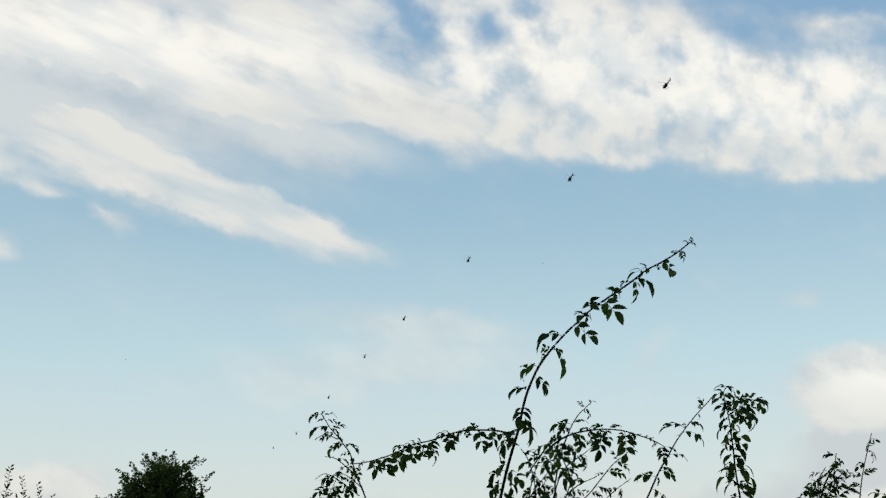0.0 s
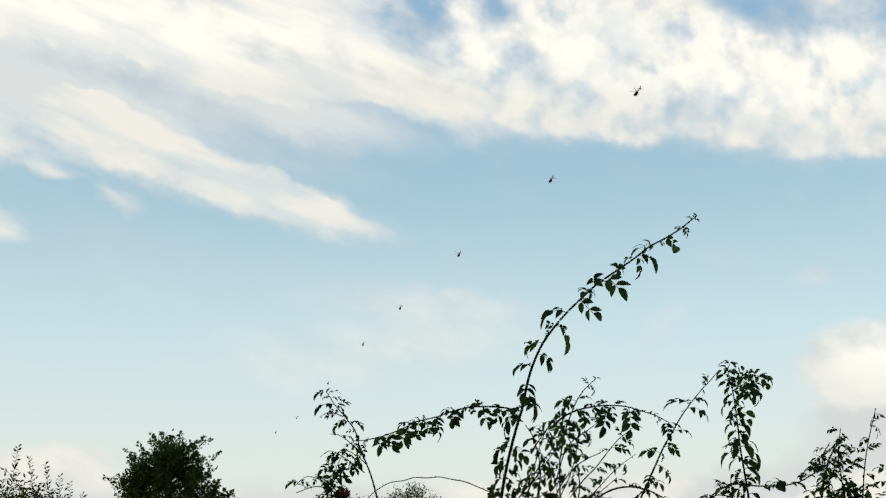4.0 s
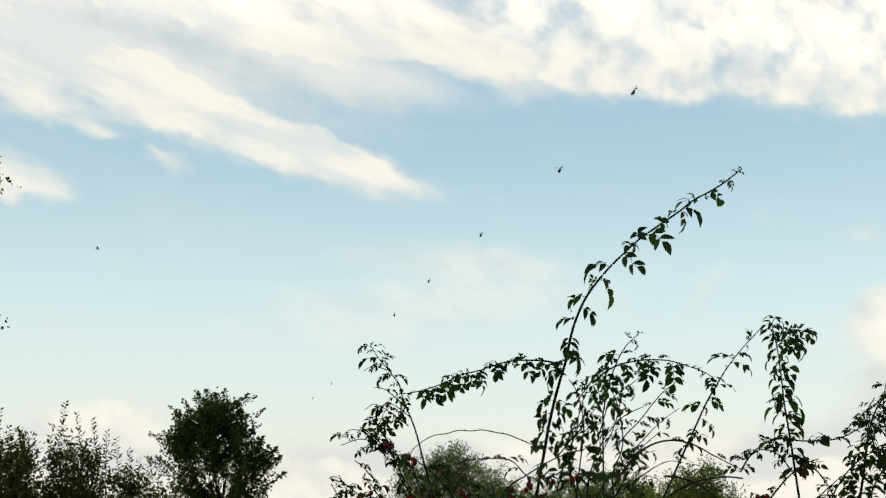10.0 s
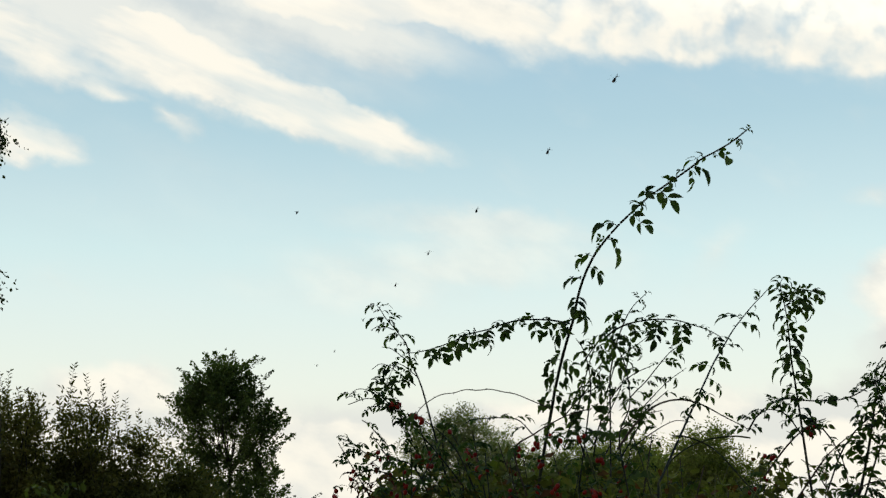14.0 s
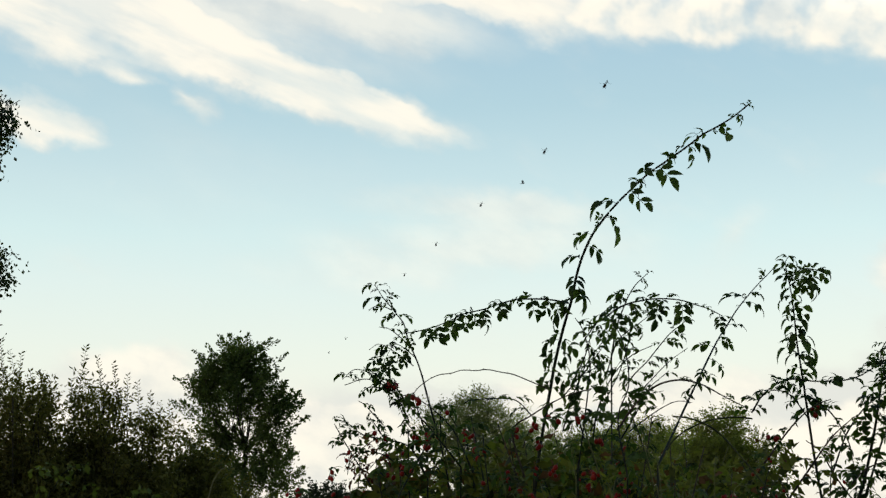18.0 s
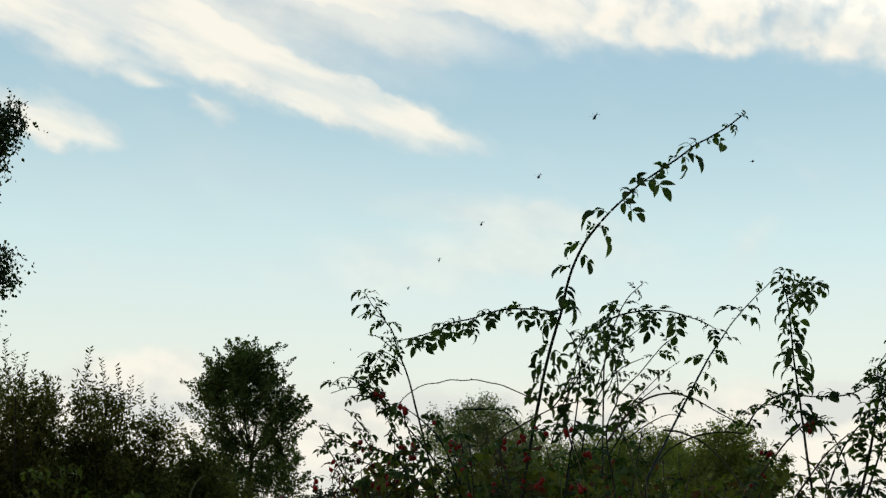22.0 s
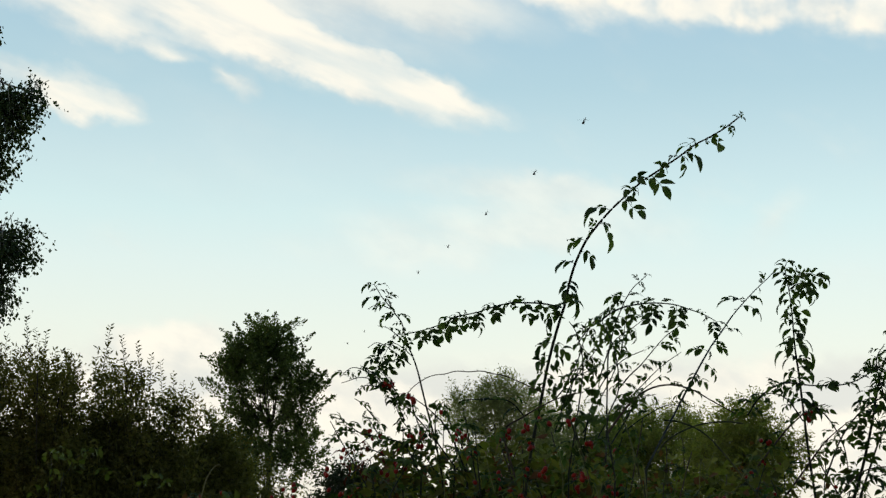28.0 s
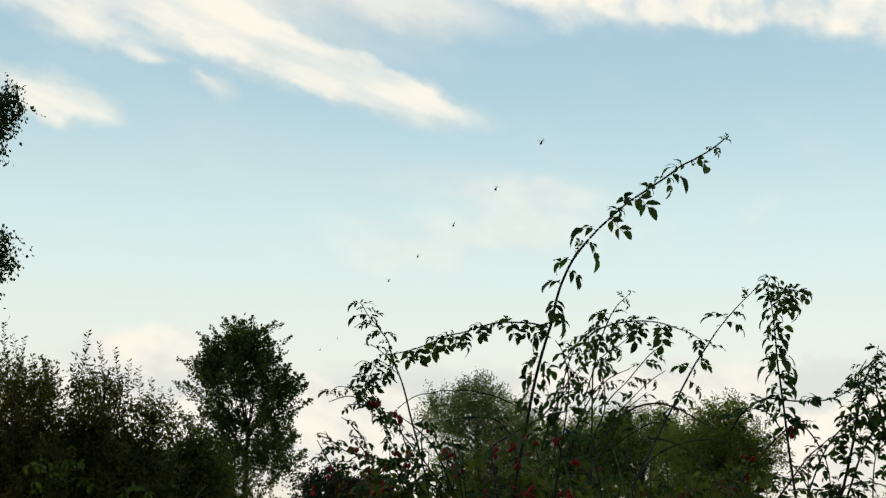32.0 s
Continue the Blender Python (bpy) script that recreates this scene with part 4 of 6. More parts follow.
def main_rose():
    """The rose with the tall cane that leans across the sky."""
    r = Rose((0.302, 3.393, 0.000), "dog rose with tall arching canes, toothed leaves and red hips", 5)
    twig = r.cane([(0.225, 3.420, 1.640), (0.245, 3.400, 1.800), (0.273, 3.360, 1.956), (0.281, 3.345, 2.001), (0.295, 3.320, 2.062), (0.309, 3.300, 2.112), (0.320, 3.280, 2.149), (0.330, 3.260, 2.199), (0.343, 3.240, 2.241), (0.364, 3.220, 2.285), (0.391, 3.200, 2.321), (0.420, 3.170, 2.351), (0.441, 3.150, 2.369), (0.480, 3.110, 2.400), (0.511, 3.080, 2.417), (0.558, 3.050, 2.445), (0.590, 3.030, 2.467), (0.615, 3.010, 2.477), (0.649, 2.985, 2.493), (0.679, 2.965, 2.514)],
                  0.0050, 0.0016, None, foot=True)
    r.dress(twig, ((0.851, 2, 0.63, -20), (0.844, 172, 0.66, -20), (0.837, -150, 0.53, -50), (0.819, -28, 0.78, -10), (0.811, 184, 0.72, 0), (0.791, -18, 0.56, 0), (0.78, 212, 0.62, -40), (0.763, 200, 0.84, -20), (0.749, -45, 0.68, -30), (0.735, -20, 0.74, -15), (0.732, 196, 0.74, 0), (0.718, 178, 0.65, -20), (0.65, 205, 0.89, -10), (0.636, 160, 0.49, -20), (0.633, -150, 0.67, -50), (0.608, -25, 0.85, -15)), kind=COMPACT_LEAVES, scale=1.35)
    r.dress(twig, ((0.605, -62, 0.88, -20), (0.578, -120, 0.67, -66), (0.533, 188, 0.76, -30), (0.499, -32, 0.75, 0), (0.471, 184, 0.84, -10), (0.436, 200, 0.36, 0), (0.422, 160, 0.39, 0), (0.421, -28, 0.86, -10), (0.416, 10, 0.24, 0), (0.377, 172, 0.92, -10), (0.334, 10, 0.38, -50), (0.326, -68, 0.88, -25), (0.309, 95, 0.58, -72), (0.29, -95, 0.35, -40), (0.278, 120, 0.64, -62), (0.262, -5, 0.29, 0)), kind=COMPACT_LEAVES, scale=1.35)
    r.dress(twig, ((0.241, -50, 0.83, -25), (0.218, 60, 0.63, -70), (0.164, 170, 0.31, 0), (0.16, -55, 0.54, -20), (0.155, -22, 0.71, -15), (0.118, 110, 0.65, 55), (0.09, -50, 0.17, 0), (0.084, -15, 0.62, -10), (0.037, 150, 0.19, 0), (0.034, 0, 0.25, 0), (0.031, -65, 0.33, 0), (0.005, 105, 0.17, 0), (0.002, 5, 0.22, 0), (0, 50, 0.19, 0)), kind=COMPACT_LEAVES, scale=1.5)
    # the cane that arches over to the left
    twig = r.cane([(0.311, 3.270, 2.136), (0.266, 3.260, 2.143), (0.217, 3.250, 2.143), (0.184, 3.240, 2.139), (0.139, 3.230, 2.125), (0.113, 3.225, 2.115), (0.068, 3.220, 2.104), (0.042, 3.215, 2.090), (0.003, 3.210, 2.074), (-0.041, 3.200, 2.061), (-0.071, 3.200, 2.058)],
                  0.0025, 0.0011, None)
    r.dress(twig, ((0.371, -70, 0.7, -20), (0.36, -115, 0.76, -15), (0.355, 120, 0.18, 0), (0.335, 20, 0.33, 0), (0.317, 160, 0.7, -35), (0.315, -85, 0.88, -10), (0.312, -40, 0.3, 0), (0.287, 205, 0.6, -25), (0.28, -60, 0.36, 0), (0.257, -118, 0.78, 10), (0.248, -30, 0.3, 0), (0.243, 165, 0.6, -35), (0.238, -75, 0.6, -15), (0.2, -95, 0.51, -10), (0.195, -66, 0.84, -25), (0.17, -70, 0.72, 0)), kind=COMPACT_LEAVES, scale=1.15)
    r.dress(twig, ((0.166, 60, 0.21, 0), (0.16, 175, 0.54, -40), (0.16, -30, 0.45, -20), (0.157, -95, 0.75, -20), (0.137, -15, 0.3, 0), (0.131, 155, 0.57, -35), (0.129, -88, 0.69, -30), (0.127, -118, 0.99, -5), (0.086, -82, 0.75, -15), (0.082, -120, 0.45, -20), (0.058, -92, 0.72, -35), (0.056, -60, 0.57, -30), (0.034, 185, 0.39, -30), (0.008, 120, 0.18, 0), (0, 190, 0.21, 0)), kind=COMPACT_LEAVES, scale=1.15)
    # bare thin arch
    r.cane([(-0.056, 3.332, 1.921), (-0.040, 3.330, 1.946), (-0.015, 3.329, 1.966), (0.010, 3.328, 1.978), (0.038, 3.329, 1.982), (0.065, 3.328, 1.989), (0.095, 3.329, 1.988), (0.124, 3.328, 1.990), (0.155, 3.329, 1.984), (0.182, 3.329, 1.979), (0.210, 3.329, 1.968), (0.272, 3.329, 1.941)], 0.0012, 0.0014, None, mat=OLD_CANE)
    twig = r.cane([(0.466, 3.800, 2.082), (0.482, 3.800, 2.158), (0.501, 3.790, 2.210), (0.516, 3.785, 2.243), (0.534, 3.780, 2.270), (0.554, 3.775, 2.289), (0.570, 3.770, 2.304)],
                  0.003, 0.001, None, foot=True)
    r.dress(twig, ((0.215, -30, 0.78, -15), (0.192, 190, 0.71, -15), (0.173, -25, 0.71, -15), (0.157, 200, 0.78, -15), (0.138, -40, 0.71, -10), (0.125, 190, 0.71, -15), (0.107, -30, 0.6, -15), (0.095, 200, 0.63, -20), (0.083, 175, 0.92, -10), (0.081, 15, 0.53, -25), (0.038, 0, 0.32, -20), (0.029, 125, 0.35, -10), (0.027, -50, 0.42, -15), (0.005, 100, 0.14, 0), (0, 5, 0.18, 0)))
    twig = r.cane([(0.421, 3.580, 2.142), (0.449, 3.570, 2.166), (0.484, 3.560, 2.182), (0.521, 3.550, 2.189), (0.561, 3.550, 2.193), (0.609, 3.540, 2.188), (0.646, 3.540, 2.177), (0.684, 3.535, 2.163), (0.714, 3.530, 2.145)],
                  0.003, 0.0011, None)
    r.dress(twig, ((0.312, -50, 0.73, -15), (0.302, 190, 0.73, -15), (0.283, -80, 0.73, -20), (0.267, 200, 0.66, -15), (0.251, -30, 0.6, -20), (0.236, -70, 0.56, -20), (0.222, -100, 0.66, -15), (0.204, -50, 0.43, -20), (0.196, 165, 0.5, -40), (0.179, -60, 0.5, -20), (0.17, -100, 1.02, -15), (0.162, 150, 0.59, -40), (0.157, -80, 0.56, -30), (0.148, 20, 0.46, -30), (0.111, -120, 0.36, 0), (0.108, -85, 0.99, -15), (0.1, -55, 0.49, -20), (0.064, 160, 0.4, -30), (0.059, -15, 0.43, -20), (0.015, 180, 0.33, -20), (0.008, -95, 0.66, -15), (0, -20, 0.49, 0)))
    twig = r.cane([(0.478, 3.620, 1.981), (0.504, 3.610, 2.013), (0.532, 3.600, 2.040), (0.563, 3.590, 2.078), (0.591, 3.580, 2.110), (0.612, 3.575, 2.126), (0.627, 3.570, 2.138)],
                  0.0022, 0.001, None)
    r.dress(twig, ((0.21, -20, 0.57, -20), (0.201, 180, 0.61, -15), (0.177, -20, 0.57, -15), (0.167, 185, 0.57, -15), (0.143, -15, 0.44, -20), (0.14, 170, 0.3, 0), (0.124, -12, 0.64, -15), (0.082, 170, 0.37, -20), (0.076, -10, 0.67, -20), (0.044, -8, 0.57, -15), (0.036, 105, 0.4, 0), (0, 10, 0.3, 0)))
    twig = r.cane([(0.506, 3.280, 1.766), (0.561, 3.360, 1.856), (0.616, 3.450, 1.944), (0.676, 3.550, 2.037), (0.727, 3.680, 2.104), (0.771, 3.780, 2.155), (0.818, 3.880, 2.212), (0.873, 4.000, 2.269), (0.934, 4.120, 2.329), (0.985, 4.200, 2.376), (1.022, 4.250, 2.413)],
                  0.0038, 0.0014, None, foot=True)
    r.dress(twig, ((1.001, 190, 0.58, -20), (0.985, -20, 0.64, -20), (0.929, -30, 0.72, -45), (0.916, -120, 0.65, -65), (0.857, -38, 0.86, 0), (0.771, 168, 0.94, -10), (0.762, -60, 0.34, 0), (0.714, -10, 0.82, -25), (0.705, 20, 0.51, -40), (0.586, 165, 0.32, 0), (0.581, -12, 0.74, -15), (0.408, 170, 0.18, 0), (0.378, -12, 1.03, -10), (0.338, 100, 0.33, 0), (0.334, 162, 1.04, -15), (0.28, 15, 0.49, -20), (0.267, -15, 0.64, -20), (0.168, -45, 0.27, 0), (0.132, 110, 0.27, 0), (0.113, 95, 0.5, -10)), scale=1.0)
    r.cane([(0.426, 3.375, 1.851), (0.472, 3.365, 1.914), (0.518, 3.356, 1.953), (0.570, 3.348, 1.966), (0.621, 3.341, 1.955), (0.672, 3.335, 1.926), (0.723, 3.329, 1.898)], 0.0036, 0.0012, (0.2, 0.9), 0.07, 0.6, mat=OLD_CANE)
    # bare green canes that cross low down
    for path in ([(0.569, 3.450, 1.890), (0.614, 3.450, 1.884), (0.673, 3.450, 1.854), (0.739, 3.450, 1.780), (0.797, 3.450, 1.705), (0.837, 3.450, 1.641)],
                 [(0.560, 3.500, 1.813), (0.576, 3.500, 1.836), (0.611, 3.500, 1.862), (0.665, 3.500, 1.884), (0.727, 3.500, 1.892), (0.770, 3.500, 1.888)]):
        r.cane(path, 0.0026, 0.0022, None, mat=GREEN_CANE)
    for path in ([(0.409, 3.360, 1.629), (0.386, 3.360, 1.726), (0.362, 3.360, 1.810), (0.345, 3.360, 1.869)], [(0.519, 3.400, 1.630), (0.513, 3.400, 1.711), (0.485, 3.400, 1.830), (0.452, 3.400, 1.923)]):
        r.cane(path, 0.0026, 0.0016, (0.5, 1.0), 0.09, 0.7, mat=GREEN_CANE, foot=True)
    r.cane([(0.230, 3.436, 1.893), (0.196, 3.434, 1.927), (0.156, 3.434, 1.933), (0.088, 3.435, 1.930), (0.068, 3.436, 1.921)], 0.002, 0.001, (0.1, 1), 0.05, 0.8)
    r.cane([(0.430, 3.230, 1.740), (0.412, 3.224, 1.865), (0.437, 3.215, 1.941), (0.428, 3.206, 2.029), (0.399, 3.200, 2.092)], 0.003, 0.001, (0.35, 1), 0.044, 0.95, both=0.4, foot=True)
    r.cane([(0.338, 3.438, 1.760), (0.358, 3.428, 1.894), (0.371, 3.415, 2.014), (0.357, 3.407, 2.088), (0.337, 3.403, 2.122)], 0.003, 0.001, (0.4, 1), 0.046, 0.95, both=0.4, foot=True)
    r.cane([(0.207, 3.345, 1.742), (0.181, 3.341, 1.846), (0.226, 3.336, 1.885), (0.298, 3.329, 1.925), (0.363, 3.323, 1.944)], 0.003, 0.0012, (0.3, 1), 0.05, 0.85, mat=OLD_CANE)
    r.cane([(0.371, 3.434, 1.801), (0.385, 3.426, 1.894), (0.418, 3.416, 1.974), (0.465, 3.405, 2.028), (0.518, 3.395, 2.054)], 0.0026, 0.001, (0.25, 1), 0.044, 0.95, both=0.4)
    r.cane([(0.362, 3.483, 1.830), (0.341, 3.477, 1.925), (0.361, 3.467, 2.007), (0.409, 3.455, 2.075)], 0.0026, 0.001, (0.25, 1), 0.044, 0.95, both=0.4)
    r.cane([(0.448, 3.525, 1.834), (0.489, 3.516, 1.902), (0.516, 3.508, 1.957), (0.571, 3.496, 2.005)], 0.0024, 0.001, (0.2, 1), 0.034, 0.9, both=0.4)
    for path in ([(0.453, 3.570, 1.906), (0.522, 3.556, 1.976), (0.577, 3.543, 2.031), (0.625, 3.531, 2.066)], [(0.324, 3.425, 1.961), (0.358, 3.415, 2.028), (0.377, 3.405, 2.088), (0.404, 3.396, 2.135)], [(0.301, 3.379, 1.929), (0.341, 3.371, 1.976), (0.374, 3.367, 1.995), (0.407, 3.362, 2.009)], [(0.357, 3.409, 2.068), (0.397, 3.399, 2.122), (0.431, 3.391, 2.148)]) + (
            [(0.379, 3.530, 1.861), (0.421, 3.519, 1.944), (0.455, 3.509, 2.012), (0.475, 3.498, 2.081), (0.482, 3.490, 2.136)], [(0.411, 3.579, 1.837), (0.453, 3.570, 1.906), (0.509, 3.560, 1.948), (0.564, 3.552, 1.962)], [(0.304, 3.435, 1.854), (0.338, 3.424, 1.961), (0.384, 3.412, 2.028), (0.424, 3.401, 2.084)], [(0.475, 3.521, 1.861), (0.530, 3.511, 1.902), (0.584, 3.501, 1.930), (0.625, 3.496, 1.927)], [(0.420, 3.514, 1.999), (0.450, 3.501, 2.081), (0.502, 3.489, 2.122), (0.536, 3.481, 2.147)]):
        r.cane(path, 0.002, 0.0008, (0.15, 1.0), 0.055, 0.95, both=0.4, tilt=(-60, 25))
    last = thicket(r, (0.117, 3.547, 1.749), (0.543, 3.519, 1.752), 26, 80)
    hip_clusters(r, last, ((0.044, 3.240, 1.665), (0.102, 3.240, 1.790), (0.440, 3.240, 1.715), (0.330, 3.240, 1.679), (0.373, 3.240, 1.650), (0.420, 3.240, 1.759), (0.159, 3.240, 1.738), (0.199, 3.240, 1.702), (0.077, 3.240, 1.840), (0.355, 3.240, 1.734), (0.094, 3.240, 1.662)))
    hip_clusters(r, last, ((0.022, 3.270, 1.895), (0.271, 3.270, 1.874), (0.241, 3.270, 1.856), (0.178, 3.270, 1.844), (0.077, 3.270, 1.842), (0.251, 3.270, 1.816), (0.104, 3.270, 1.796), (0.222, 3.270, 1.749), (0.274, 3.270, 1.751), (0.162, 3.270, 1.741), (0.177, 3.270, 1.717), (0.355, 3.270, 1.751), (0.359, 3.270, 1.722), (0.421, 3.270, 1.759), (0.443, 3.270, 1.715), (0.457, 3.270, 1.737), (0.399, 3.270, 1.697), (0.336, 3.270, 1.678), (0.380, 3.270, 1.648), (0.203, 3.270, 1.691), (0.229, 3.270, 1.692), (0.051, 3.270, 1.667), (0.099, 3.270, 1.680), (0.455, 3.270, 1.798), (0.388, 3.270, 1.814), (0.336, 3.270, 1.869)))
    return r


def turned_leaves():
    """Rose leaves that have turned dull red."""
    mat = leaf_material("turned_rose_leaf", (0.03, 0.010, 0.006), (0.12, 0.030, 0.016), 0.55, 0.3, 7.0, "OBJECT")
    found = []
    for me in STIFF_LEAVES[:3]:
        me = me.copy()
        me.materials.clear()
        me.materials.append(mat)
        found.append(me)
    return found


def left_rose():
    reds = turned_leaves()
    r = Rose((-0.020, 3.547, 0.000), "dog rose with thin drooping shoots and many red hips", 6)
    twig = r.cane([(0.042, 3.549, 1.632), (0.024, 3.549, 1.780), (-0.021, 3.545, 1.953), (-0.032, 3.550, 1.996), (-0.043, 3.550, 2.031), (-0.058, 3.550, 2.067), (-0.069, 3.550, 2.096), (-0.079, 3.550, 2.132), (-0.094, 3.550, 2.153), (-0.111, 3.550, 2.175), (-0.130, 3.550, 2.197), (-0.144, 3.550, 2.219), (-0.153, 3.550, 2.232)],
                  0.0034, 0.001, None, foot=True)
    r.dress(twig, ((0.175, -110, 0.36, -20), (0.159, -62, 0.46, -20), (0.155, -120, 0.33, 0), (0.133, -70, 0.26, 0), (0.127, 160, 0.3, 0), (0.1, 0, 0.53, -20), (0.097, 190, 0.76, -15), (0.095, -150, 0.4, -30), (0.071, -30, 0.26, 0), (0.064, 185, 0.43, -20), (0.048, 15, 0.5, -15), (0.043, -20, 0.4, 0), (0.04, 196, 0.73, -15), (0.02, -15, 0.46, -10), (0.018, 170, 0.26, 0), (0.008, 30, 0.43, -20), (0.004, 95, 0.2, 0), (0.002, 185, 0.53, -15)))
    twig = r.cane([(-0.050, 3.550, 2.047), (-0.072, 3.545, 2.066), (-0.093, 3.540, 2.079), (-0.105, 3.535, 2.076), (-0.115, 3.530, 2.059), (-0.125, 3.520, 2.035)],
                  0.0014, 0.0008, None)
    r.dress(twig, ((0.102, -125, 0.56, -15), (0.088, -110, 0.49, -20), (0.073, -115, 0.49, -20), (0.06, 150, 0.26, 0), (0.045, 200, 0.66, -15), (0.031, 185, 0.56, -20), (0.021, -60, 0.49, -15), (0.007, 195, 0.69, -15), (0.002, -80, 0.56, -15), (0.001, -50, 0.66, -10), (0, -120, 0.72, -10)))
    r.cane([(0.062, 3.496, 1.773), (-0.008, 3.489, 1.861), (-0.063, 3.482, 1.919), (-0.111, 3.466, 1.961), (-0.165, 3.450, 1.983), (-0.217, 3.437, 1.967)], 0.003, 0.001, (0.35, 1.0), 0.034, 0.74, both=0.45, foot=True)
    r.cane([(-0.018, 3.445, 1.744), (-0.059, 3.440, 1.817), (-0.114, 3.436, 1.836), (-0.167, 3.431, 1.846), (-0.208, 3.426, 1.874), (-0.241, 3.422, 1.887)], 0.003, 0.001, (0.3, 1.0), 0.028, 0.76, both=0.5, foot=True)
    r.cane([(-0.058, 3.444, 1.743), (-0.113, 3.438, 1.796), (-0.167, 3.434, 1.808), (-0.200, 3.432, 1.788), (-0.208, 3.433, 1.754)], 0.002, 0.001, (0.3, 1.0), 0.045, 0.7)
    r.cane([(0.090, 3.447, 1.758), (0.048, 3.461, 1.853), (-0.000, 3.456, 1.906), (-0.048, 3.451, 1.939)], 0.003, 0.001, (0.2, 1.0), 0.045, 0.85)
    r.cane([(0.014, 3.496, 1.759), (-0.049, 3.488, 1.854), (-0.076, 3.484, 1.894), (-0.094, 3.478, 1.948)], 0.002, 0.001, (0.2, 1.0), 0.045, 0.8)
    r.cane([(0.090, 3.549, 1.667), (0.089, 3.545, 1.790), (0.046, 3.539, 1.886), (0.018, 3.536, 1.919)], 0.003, 0.001, (0.2, 1.0), 0.045, 0.85, foot=True)
    r.cane([(-0.063, 3.473, 1.918), (-0.105, 3.454, 1.979), (-0.131, 3.439, 2.012)], 0.0022, 0.0009, (0.1, 1.0), 0.033, 0.78, both=0.45, tilt=(-50, 15))
    r.cane([(-0.097, 3.468, 1.950), (-0.144, 3.450, 1.994), (-0.172, 3.436, 2.011)], 0.0022, 0.0009, (0.1, 1.0), 0.033, 0.78, both=0.45, tilt=(-50, 15))
    r.cane([(-0.118, 3.465, 1.960), (-0.160, 3.452, 1.963), (-0.184, 3.443, 1.937)], 0.0022, 0.0009, (0.1, 1.0), 0.033, 0.78, both=0.45, tilt=(-50, 15))
    r.cane([(-0.130, 3.472, 1.879), (-0.166, 3.456, 1.918), (-0.184, 3.443, 1.930)], 0.0022, 0.0009, (0.1, 1.0), 0.033, 0.78, both=0.45, tilt=(-50, 15))
    r.cane([(-0.062, 3.476, 1.880), (-0.091, 3.459, 1.944), (-0.103, 3.444, 1.979)], 0.0022, 0.0009, (0.1, 1.0), 0.033, 0.78, both=0.45, tilt=(-50, 15))
    r.cane([(-0.021, 3.479, 1.853), (-0.043, 3.464, 1.913), (-0.049, 3.450, 1.946)], 0.0022, 0.0009, (0.1, 1.0), 0.033, 0.78, both=0.45, tilt=(-50, 15))
    r.cane([(-0.116, 3.476, 1.832), (-0.145, 3.461, 1.875), (-0.156, 3.449, 1.890)], 0.0022, 0.0009, (0.1, 1.0), 0.033, 0.78, both=0.45, tilt=(-50, 15))
    r.cane([(-0.184, 3.470, 1.851), (-0.219, 3.457, 1.854), (-0.236, 3.447, 1.829)], 0.0022, 0.0009, (0.1, 1.0), 0.033, 0.78, both=0.45, tilt=(-50, 15))
    r.cane([(0.013, 3.480, 1.854), (0.014, 3.466, 1.904), (0.033, 3.455, 1.927)], 0.0022, 0.0009, (0.1, 1.0), 0.033, 0.78, both=0.45, tilt=(-50, 15))
    for path in ([(-0.055, 3.572, 2.029), (-0.101, 3.566, 2.063), (-0.140, 3.561, 2.083), (-0.166, 3.561, 2.069)], [(-0.070, 3.574, 2.086), (-0.113, 3.567, 2.120), (-0.142, 3.565, 2.127)], [(-0.105, 3.478, 1.948), (-0.153, 3.470, 1.995), (-0.194, 3.465, 2.008), (-0.225, 3.465, 1.984)], [(-0.110, 3.590, 2.174), (-0.144, 3.586, 2.185), (-0.170, 3.586, 2.173)]):
        r.cane(path, 0.0016, 0.0008, (0.3, 1.0), 0.042, 0.76, both=0.4, tilt=(-50, 10))
    for path in ([(-0.134, 3.450, 1.841), (-0.154, 3.440, 1.831), (-0.177, 3.430, 1.813), (-0.199, 3.420, 1.795), (-0.213, 3.420, 1.772)], [(-0.119, 3.440, 1.807), (-0.139, 3.430, 1.786), (-0.158, 3.420, 1.765), (-0.181, 3.420, 1.752)]):
        cane, at_length, total = r.cane(path, 0.0014, 0.0008, None)
        for k in range(6):
            q, _ = at_length(total * (0.3 + 0.14 * k))
            ob = part("leaf", r.rng.choice(reds), None, cane, "dull red turned leaf")
            ob.matrix_basis = Matrix.Translation(q) @ Euler((r.rng.uniform(-0.8, 0.8), r.rng.uniform(-0.2, 0.9), r.rng.uniform(0, 6.3))).to_matrix().to_4x4() @ Matrix.Scale(0.55, 4)
    last = thicket(r, (-0.150, 3.485, 1.716), (0.131, 3.497, 1.747), 15, 34)
    hip_clusters(r, last, ((-0.166, 3.330, 1.704), (-0.174, 3.330, 1.653), (-0.073, 3.330, 1.638), (-0.066, 3.330, 1.762), (-0.104, 3.350, 1.960), (-0.049, 3.350, 1.929), (-0.040, 3.350, 1.846), (-0.007, 3.350, 1.841), (-0.131, 3.350, 1.843), (-0.100, 3.350, 1.806), (-0.070, 3.350, 1.764), (-0.109, 3.350, 1.746), (-0.167, 3.350, 1.707), (-0.173, 3.350, 1.686), (-0.188, 3.350, 1.702), (-0.246, 3.350, 1.750), (-0.236, 3.350, 1.668), (-0.291, 3.350, 1.668), (-0.209, 3.350, 1.689), (-0.073, 3.350, 1.638), (-0.013, 3.350, 1.813)))
    for q in ((-0.109, 3.445, 1.968), (-0.098, 3.446, 1.963), (-0.053, 3.451, 1.938)):
        r.hip(last, q, 0.9)
    return r


